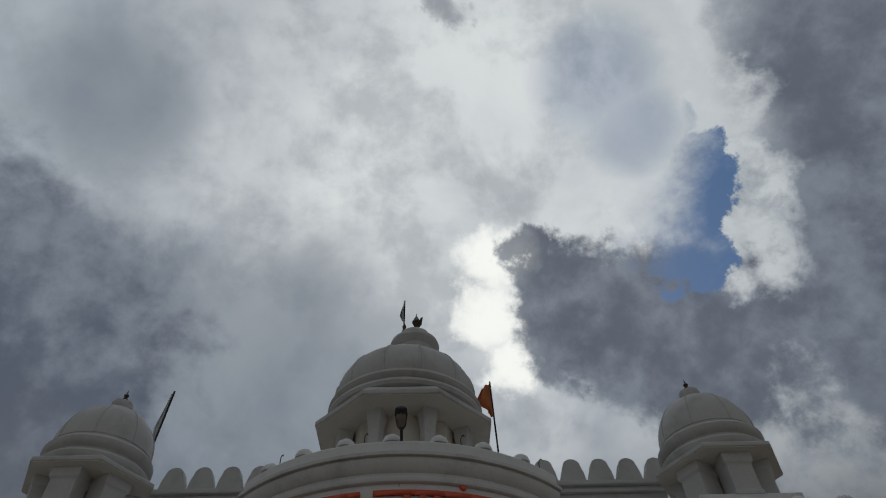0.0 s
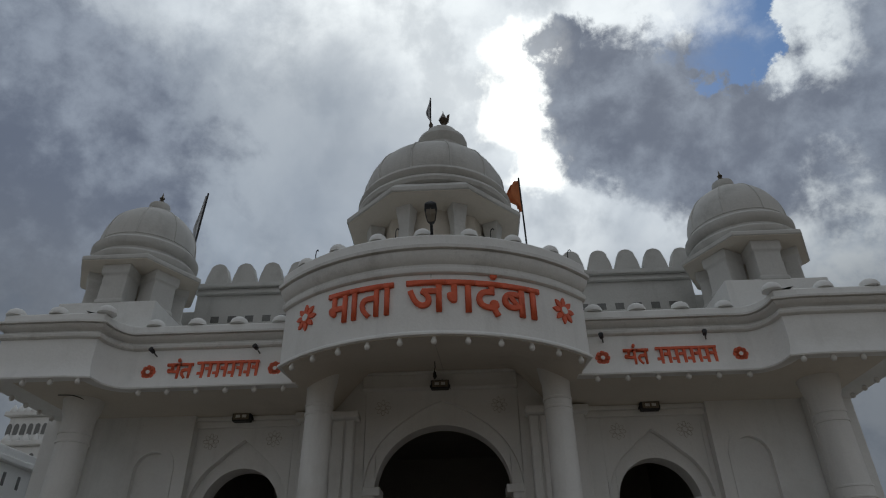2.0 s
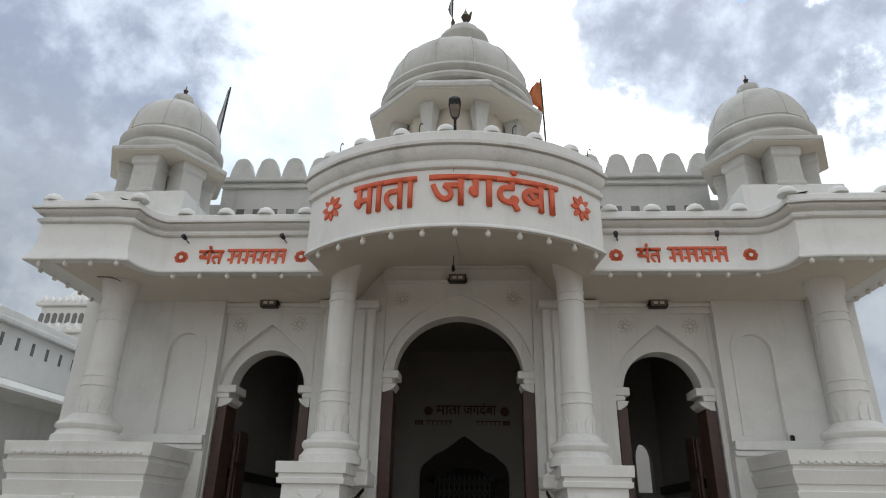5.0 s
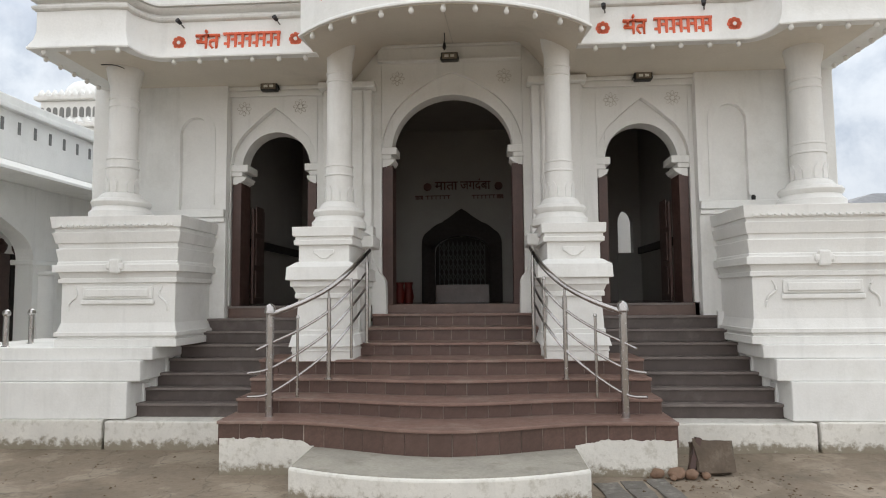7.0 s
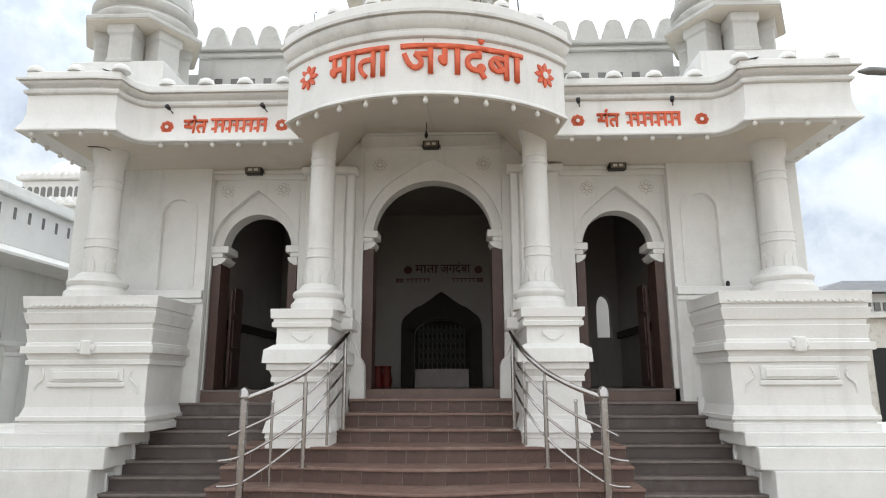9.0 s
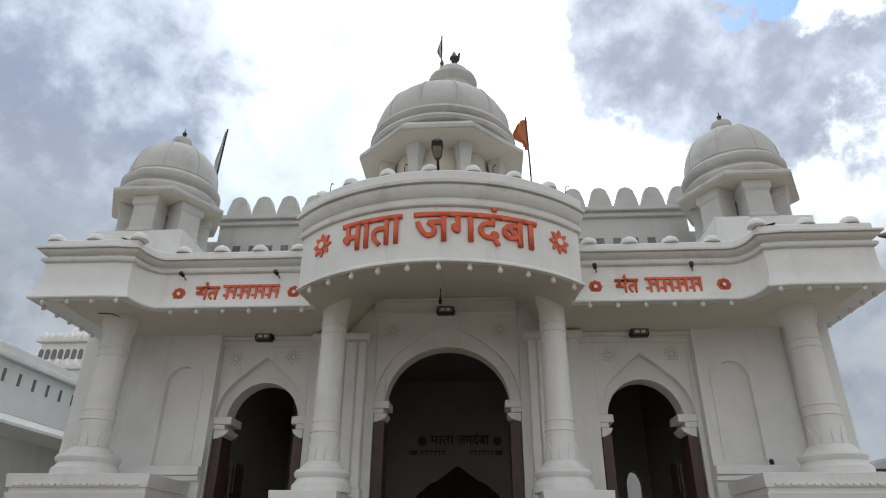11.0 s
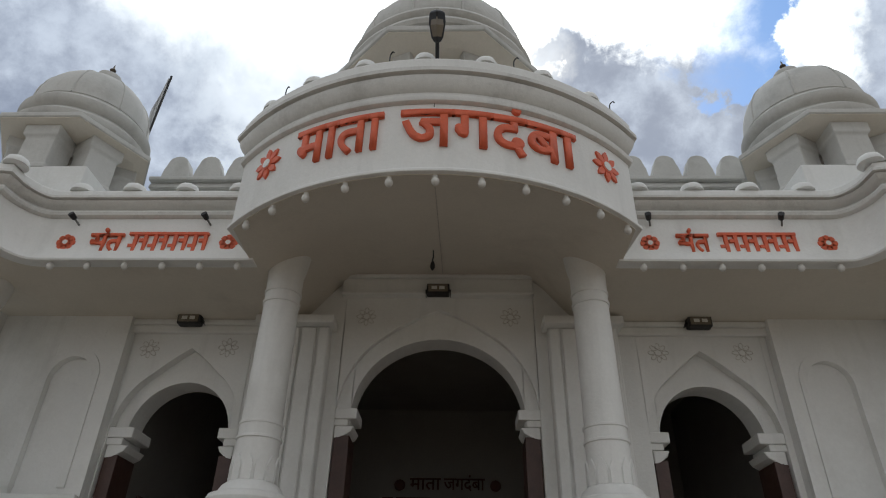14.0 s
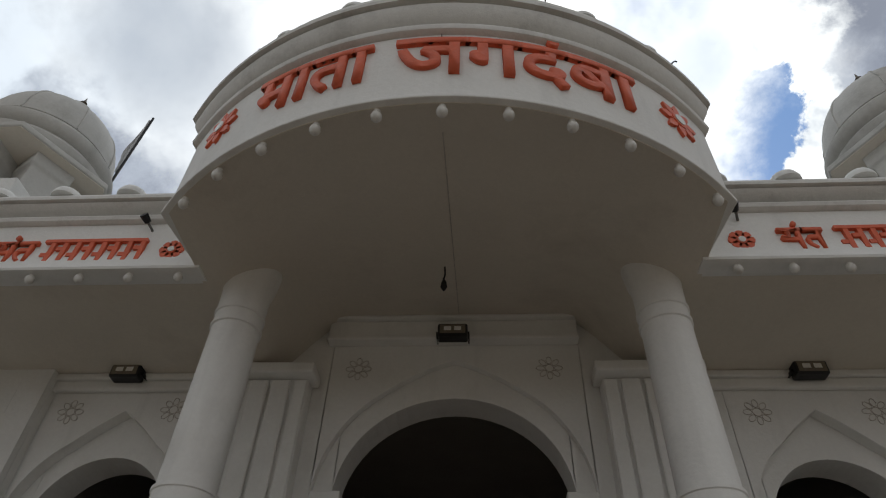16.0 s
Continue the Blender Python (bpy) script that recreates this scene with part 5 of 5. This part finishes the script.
def fairy(x, y, z):
    """A globe bulb in its holder under a fascia's edge."""
    b = thing("globe_bulb", "small milky globe bulb under the fascia edge", "bulb", "fascia bulbs", at=(x, y, z))
    if not BULB_MESH:
        bm = bmesh.new()
        lathe(bm, [(0.004, -0.054), (0.017, -0.049), (0.025, -0.036), (0.027, -0.024), (0.023, -0.008), (0.013, 0.004)], 0, 0, 14)
        g = part("globe", bm, BULB, b, smooth=True)
        bm = bmesh.new()
        lathe(bm, [(0.017, 0.0), (0.017, 0.035)], 0, 0, 10)
        h = part("holder", bm, BULB, b)
        BULB_MESH["globe"], BULB_MESH["holder"] = g.data, h.data
        return
    for nm in ("globe", "holder"):
        o = new(nm, BULB_MESH[nm])
        o.parent = b


for k in range(-5, 6):
    th = 0.02 + k * 0.152
    fairy((R_C - 0.03) * math.sin(th), Y_C - (R_C - 0.03) * math.cos(th), 4.190)
for s in (-1, 1):
    for i in range(6):
        fairy(s * (1.56 + 0.295 * i) + 0.03, -1.16, 4.185)
    for i in range(4):
        fairy(s * (3.42 + 0.27 * i), -1.54, 4.185)
    for i in range(12):
        fairy(4.43 if s > 0 else -4.34, -1.35 + 0.24 * i, 4.19)
for x in (-2.93, -1.85, 1.67, 2.70):
    sp = thing("fascia_spotlight", "tiny black spotlight on a short bracket", "spotlight", "fascia spotlights", at=(x, -1.15, 4.60))
    bm = bmesh.new()
    tube(bm, [(0.03, 0.0, -0.05), (0.01, -0.06, -0.02)], 0.008, 6)
    part("bracket", bm, GREYMETAL_AND_SHADE, sp)
    bm = bmesh.new()
    tube(bm, [(0.01, -0.05, -0.02), (-0.005, -0.10, 0.0)], [0.02, 0.026], 10)
    part("head", bm, BLACK, sp)

# lamp on the canopy parapet
sl = thing("parapet_lamp", "weathered street lantern leaning from the canopy parapet", "lamp", at=(0.03, -2.2, 5.15))
bm = bmesh.new()
tube(bm, [(0, 0.0, 0.0), (0.0, -0.03, 0.06), (0.005, -0.20, 0.10)], 0.014, 8)
part("arm", bm, BLACK, sl)
bm = bmesh.new()
tube(bm, [(0.005, -0.19, 0.097), (0.005, -0.215, 0.115), (0.005, -0.29, 0.185), (0.005, -0.335, 0.232), (0.005, -0.345, 0.245)], [0.025, 0.045, 0.062, 0.056, 0.02], 4)
part("head", bm, BLACK, sl, bevel=0.008)
bm = bmesh.new()
tube(bm, [(0.005, -0.235, 0.10), (0.005, -0.29, 0.153), (0.005, -0.325, 0.190)], [0.03, 0.046, 0.036], 4)
part("lens", bm, LENS, sl)

# hanging hook in the porch
hk = thing("bell_hook", "short dark bell chain hanging from the porch ceiling", "hook", at=(-0.035, -0.80, 4.53))
bm = bmesh.new()
tube(bm, [(0, 0, 0.05), (0.005, 0, -0.06), (-0.004, 0, -0.10)], 0.006, 6)
part("rod", bm, BLACK, hk)
bm = bmesh.new()
lathe(bm, [(0.006, -0.10), (0.016, -0.12), (0.022, -0.16), (0.006, -0.19)], 0, 0, 10)
part("weight", bm, BLACK, hk)
bm = bmesh.new()
lathe(bm, [(0.022, 0), (0.025, 0.04), (0.015, 0.06)], 3.56, -0.16, 10)
tagged(part("small_holder", bm, BLACK), "small black holder on the wall ledge", "holder")
bpy.data.objects["small_holder"].location.z = 2.66

# ---- flags ----


def flag(x, y, z0, z1, lean, cloth, label, shape, folds=0.05):
    f = thing("flag", label, "flag", "roof flags", at=(x, y, z0))
    bm = bmesh.new()
    tube(bm, [(0, 0, 0), (lean, 0, z1 - z0)], 0.013, 8)
    part("pole", bm, BLACK, f)
    bm = bmesh.new()
    n, m = 12, 14
    grid = []
    for i in range(m + 1):
        v = i / m
        zz = (z1 - z0) * (1 - v * shape[2]) - 0.04
        w = shape[0] + (shape[1] - shape[0]) * (0.25 + 0.75 * math.sin(math.pi * min(1, v * 1.15 + 0.08))) + 0.015 * math.sin(7 * v)
        row = []
        for j in range(n + 1):
            u = j / n
            row.append(bm.verts.new((lean * zz / (z1 - z0) + u * w, folds * math.sin(u * 9 + v * 3) * u, zz - abs(w) * 0.5 * u * (1 - v) - 0.05 * u * math.sin(v * 5))))
        grid.append(row)
    for i in range(m):
        for j in range(n):
            bm.faces.new((grid[i][j], grid[i][j + 1], grid[i + 1][j + 1], grid[i + 1][j]))
    ob = part("cloth", bm, cloth, f, smooth=True)
    md = ob.modifiers.new("solid", "SOLIDIFY")
    md.thickness = 0.004


flag(1.26, 0.72, 5.9, 8.1, -0.05, ORANGE, "limp saffron flag on a thin roof pole", (-0.03, -0.25, 0.28))
flag(-3.40, 0.0, 5.3, 7.5, 0.10, CLOTH, "furled grey flag on a leaning dark pole", (-0.015, -0.07, 0.42), 0.02)
flag(-0.20, 1.58, 9.75, 10.72, 0.0, CLOTH, "small pale flag beside the dome finial", (0.04, -0.09, 0.72))
for x, y, z0, z1 in ((-4.28, 0.0, 4.9, 6.5), (-4.05, -0.3, 6.3, 6.85)):
    bm = bmesh.new()
    tube(bm, [(x, y, z0), (x + 0.04, y, z1)], 0.012, 6)
    lathe(bm, [(0.02, z1 - 0.02), (0.035, z1 + 0.03), (0.01, z1 + 0.07)], x + 0.04, y, 8)
    tagged(part("roof_spike", bm, BLACK), "thin dark metal spike on the roof", "spike", "roof spikes")

# ---- rubble and slabs on the ground ----
rng = random.Random(5)


def stone(name, x, y, z, size, mat, label, cat, group="", tilt=(0, 0, 0)):
    bm = bmesh.new()
    if name == "rubble":
        bmesh.ops.create_icosphere(bm, subdivisions=3, radius=0.55)
    else:
        bmesh.ops.create_cube(bm, size=1)
        bmesh.ops.subdivide_edges(bm, edges=bm.edges[:], cuts=4, use_grid_fill=True)
    for v in bm.verts:
        n = noise.noise(v.co * 2.1 + Vector((x * 7, y * 5, 0))) + 0.4 * noise.noise(v.co * 6 + Vector((x * 3, 0, 0)))
        if name == "board":
            n *= 0.2
        v.co = Vector((v.co.x * size[0], v.co.y * size[1], v.co.z * size[2])) * (1 + 0.22 * n)
    o = part(name, bm, mat, smooth=True)
    o.matrix_world = pose(x, y, z, *tilt)
    return tagged(o, label, cat, group)


stone("stone_slab", 2.36, -1.98, 0.13, (0.36, 0.10, 0.27), BROWNSTONE, "broken brown stone leaning by the stair base", "stone", "", (-22, 4, 12))
stone("board", 2.19, -2.02, 0.15, (0.05, 0.05, 0.32), WOOD, "short dark board leaning beside a stone", "board", "", (-12, 18, 0))
for x, y, r in ((1.84, -2.12, 0.11), (2.0, -2.14, 0.13), (2.12, -2.16, 0.10), (2.24, -2.16, 0.07), (1.95, -2.22, 0.05)):
    stone("rubble", x, y, r * 0.28, (r * 1.3, r, r * 0.75), RUBBLE, "broken brick rubble heaped on the ground", "rubble", "rubble by the stairs", (0, 0, rng.uniform(0, 90)))
pv = thing("slab_path", "row of worn grey stone slabs sunk in the dirt", "path", kind="structure")
along, across = Vector((0.075, -0.997)), Vector((0.997, 0.075))
for j in range(3):
    run = -0.05 * j
    for i in range(6):
        l, w = rng.uniform(0.20, 0.34), 0.21 - 0.02 * j
        mid = Vector((1.26, -2.36)) + along * (run + l / 2) + across * (0.105 + 0.215 * j)
        run += l
        bm = bmesh.new()
        pts = []
        for u, v in ((-1, -1), (0.1, -1), (1, -1), (1, 0.2), (1, 1), (-0.1, 1), (-1, 1), (-1, 0)):
            p = mid + along * (u * (l / 2 - 0.006)) + across * (v * (w / 2 - 0.006)) + Vector((rng.uniform(-.01, .01), rng.uniform(-.01, .01)))
            pts.append((p.x, p.y))
        extrude(bm, [(x, y, -0.03) for x, y in pts], (0, 0, 0.034 + rng.uniform(-0.008, 0.009)))
        part("slab", bm, SLAB, pv)
verts, faces = [], []
for i in range(420):
    x, y = rng.uniform(-4.5, 5), rng.uniform(-4.6, -1.3)
    if abs(x) < 2.1 and y > -3.2:
        continue
    r = rng.uniform(0.006, 0.022)
    if rng.random() < 0.4:
        x, y = rng.gauss(2.3, 0.45), rng.gauss(-2.5, 0.3)
    b = len(verts)
    a = rng.uniform(0, 6.3)
    for k in range(4):
        verts.append((x + r * math.cos(a + k * 1.57) * rng.uniform(0.5, 1.2), y + r * math.sin(a + k * 1.57) * rng.uniform(0.5, 1.2), 0.006))
    verts.append((x, y, 0.006 + r * 0.6))
    faces += [(b, b + 1, b + 4), (b + 1, b + 2, b + 4), (b + 2, b + 3, b + 4), (b + 3, b, b + 4)]
me = bpy.data.meshes.new("ground_litter")
me.from_pydata(verts, [], faces)
me.materials.append(DRY)
tagged(new("ground_litter", me), "scattered dry leaves, chips and grit on the concrete", "litter", kind="stuff")

# ---- chained bollards on the left platform ----
for x, y in ((-4.98, -0.95), (-5.05, -0.45)):
    bo = thing("bollard", "short stainless steel bollard with a domed cap", "bollard", "steel bollards", at=(x, y, 1.04))
    bm = bmesh.new()
    lathe(bm, [(0.045, 0), (0.03, 0.01), (0.03, 0.34)], 0, 0, 16)
    part("post", bm, STEEL, bo, smooth=True)
    bm = bmesh.new()
    lathe(bm, [(0.034, 0.341), (0.045, 0.36), (0.04, 0.39), (0.02, 0.41), (0.004, 0.415)], 0, 0, 16)
    part("cap", bm, STEEL, bo, smooth=True)

# ---- arcade along the left of the courtyard ----
arc = thing("arcade", "long white arcade with slotted parapet and deep eave", "arcade")
part("parapet", boxes((-6.5, -6.25, -5.0, 9.0, 3.52, 4.22)), WHITE, arc, bevel=0.015)
part("coping", boxes((-6.55, -6.17, -5.0, 9.0, 4.2205, 4.30), (-6.53, -6.2, -5.0, 9.0, 4.3005, 4.42)), WHITE, arc, bevel=0.015)
bm = bmesh.new()
extrude(bm, [(-6.25, -5, 3.519), (-6.1, -5, 3.40), (-6.1, -5, 3.36), (-7.6, -5, 3.36), (-7.6, -5, 3.519)], (0, 14, 0))
part("eave", bm, WHITE, arc)
for i in range(22):
    y = -3.5 + 0.33 * i
    # Slot shade is a dark plate on the parapet face.
    part("parapet_slot", boxes((-6.249, -6.244, y - 0.03, y + 0.03, 3.92, 4.10)), GREYMETAL_AND_SHADE, arc, "narrow dark plate painted as a shaded slot")
for i in range(5):
    bm = bmesh.new()
    y0 = -4.6 + 2.3 * i
    arch_wall(bm, y0, y0 + 2.3, 0.3, 3.359, -0.15, 0.15, y0 + 1.15, 0.85, 2.2, 2.85, 0.12)
    for v in bm.verts:
        v.co = (-7.0 + v.co.y, v.co.x, v.co.z)
    part("arch_bay", bm, WHITE, arc, bevel=0.01)
    part("pier_cap", boxes((-7.2, -6.82, y0 - 0.36, y0 + 0.36, 2.12, 2.2)), WHITE, arc, bevel=0.012)
part("back_wall", boxes((-9.2, -9.0, -5, 9, 0, 3.4)), WHITE, arc)
for i in range(5):
    y = -4.6 + 2.3 * i
    bm = bmesh.new()
    lathe(bm, [(0.26, 0.30), (0.26, 0.42), (0.20, 0.46), (0.19, 1.95), (0.22, 1.97), (0.22, 2.0), (0.19, 2.03), (0.26, 2.119)], -6.93, y, 24)
    part("arcade_column", bm, WHITE, arc, smooth=True)
screen = thing("wooden_screen", "dark brown carved wooden screen inside the arcade", "screen", at=(-7.75, 1.6, 0.3))
for k in range(6):
    part("screen_panel", boxes((-0.03, 0.03, -0.95 + 0.40 * k, -0.57 + 0.40 * k, 0.0, 2.05)), EBONY if k % 2 else WOOD, screen, bevel=0.01)
    bm = bmesh.new()
    lathe(bm, [(0.05, 2.05), (0.09, 2.12), (0.10, 2.19), (0.05, 2.26), (0.02, 2.30)], 0, -0.76 + 0.40 * k, 12)
    part("screen_finial", bm, WOOD, screen, smooth=True)
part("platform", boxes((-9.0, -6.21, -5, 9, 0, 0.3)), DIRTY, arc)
part("roof", boxes((-9.2, -6.51, -5, 9, 3.52, 3.7)), WHITE, arc)

# ---- far tower ----
tw = thing("temple_tower", "tall tiered white temple tower in the haze", "tower")
cx, cy = -16.4, 18.0
for i in range(5):
    r = 2.9 - 0.42 * i
    z = 3.6 + 1.25 * i
    part("tier", boxes((cx - r, cx + r, cy - r, cy + r, z if i else 0, z + 1.05)), WHITE, tw, bevel=0.05)
    part("tier_cornice", boxes((cx - r - 0.18, cx + r + 0.18, cy - r - 0.18, cy + r + 0.18, z + 1.0505, z + 1.249)), WHITE, tw, bevel=0.05)
    for j in range(-4, 5):
        x = cx + j * r * 0.23
        # Niche shade painted as a dark plate on the tier wall.
        bm = bmesh.new()
        c = [(x - 0.09, z + 0.35)] + arch_curve(x, 0.09, z + 0.65, z + 0.78, 8) + [(x + 0.09, z + 0.35)]
        extrude(bm, [(a, cy - r - 0.03, b) for a, b in c], (0, 0.028, 0))
        part("niche", bm, GREYMETAL_AND_SHADE, tw, "dark plate painted as a shaded niche")
        bm = bmesh.new()
        lathe(bm, [(0.14, z + 1.2), (0.15, z + 1.27), (0.10, z + 1.38), (0.02, z + 1.5)], x, cy - r - 0.06, 12)
        part("small_dome", bm, WHITE, tw, smooth=True)
bm = bmesh.new()
lathe(bm, [(0.9, 9.8)] + dome_profile(0.9, 9.85, 1.0), cx, cy, 24)
part("dome", bm, WHITE, tw, smooth=True)

# ---- house at the right ----
hs2 = thing("neighbour_house", "grey-roofed house with a carved white parapet", "house")
part("wall", boxes((6.9, 12.0, 3.8, 9.0, 0, 2.62)), DIRTY, hs2, bevel=0.01)
part("cornice", boxes((6.75, 12.0, 3.65, 9.0, 2.6205, 2.72), (6.85, 12.0, 3.75, 9.0, 2.7205, 3.06)), WHITE, hs2, bevel=0.01)
bm = bmesh.new()
lo = [bm.verts.new(p) for p in ((6.55, 3.5, 3.061), (12.2, 3.5, 3.061), (12.2, 9.2, 3.061), (6.55, 9.2, 3.061))]
hi = [bm.verts.new(p) for p in ((7.7, 4.6, 3.42), (12.2, 4.6, 3.42), (12.2, 8.0, 3.42), (7.7, 8.0, 3.42))]
bm.faces.new(lo[::-1])
bm.faces.new(hi)
for i in range(4):
    bm.faces.new((lo[i], lo[(i + 1) % 4], hi[(i + 1) % 4], hi[i]))
part("roof", bm, GREYROOF, hs2)
for i in range(16):
    x = 6.95 + 0.16 * i
    part("balustrade_block", boxes((x - 0.05, x + 0.05, 3.72, 3.7495, 2.75, 2.90)), GREYMETAL_AND_SHADE, hs2)
# Black plate on the wall paints the doorway's inner darkness.
part("doorway", boxes((7.6, 8.4, 3.785, 3.7995, 0.4, 2.1)), BLACK, hs2, "black plate painted as a shaded doorway")

# ---- street lamp ----
lampp = thing("street_lamp", "grey street lamp with a short arm", "lamp", at=(7.4, 0.6, 0))
bm = bmesh.new()
tube(bm, [(0, 0, 0), (0, 0, 5.6), (-0.3, 0, 5.72), (-0.9, -0.05, 5.74)], [0.06, 0.045, 0.03, 0.025], 10)
part("pole", bm, GREYMETAL_AND_SHADE, lampp, smooth=True)
bm = bmesh.new()
tube(bm, [(-0.9, -0.05, 5.74), (-1.0, -0.05, 5.75), (-1.35, -0.07, 5.76), (-1.5, -0.08, 5.75)], [0.03, 0.055, 0.06, 0.02], 10)
part("head", bm, GREYMETAL_AND_SHADE, lampp, smooth=True)

# ---- riser tiles, last ----
tile_mesh = {}
for st, f, z0, z1 in tiles:
    run = 0.0
    pts = [Vector(p) for p in f]
    total = sum((b - a).length for a, b in zip(pts, pts[1:]))
    n = round(total / 0.20)
    w = total / n

    def at_length(d):
        for a, b in zip(pts, pts[1:]):
            l = (b - a).length
            if d <= l:
                return a + (b - a) * (d / l), (b - a).normalized()
            d -= l
        return pts[-1], (pts[-1] - pts[-2]).normalized()

    key = (round(w, 3), round(z1 - z0, 3))
    if key not in tile_mesh:
        bm = boxes((-w / 2 + 0.003, w / 2 - 0.003, -0.006, 0.012, 0.004, z1 - z0 - 0.003))
        me = bpy.data.meshes.new("tile")
        bm.to_mesh(me)
        bm.free()
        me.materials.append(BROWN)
        tile_mesh[key] = me
    for i in range(n):
        p, d = at_length((i + 0.5) * w)
        o = new("tile", tile_mesh[key])
        o.parent = st
        o.matrix_local = pose(p.x, p.y + 0.02, z0, 0, 0, math.degrees(math.atan2(d.y, d.x)))
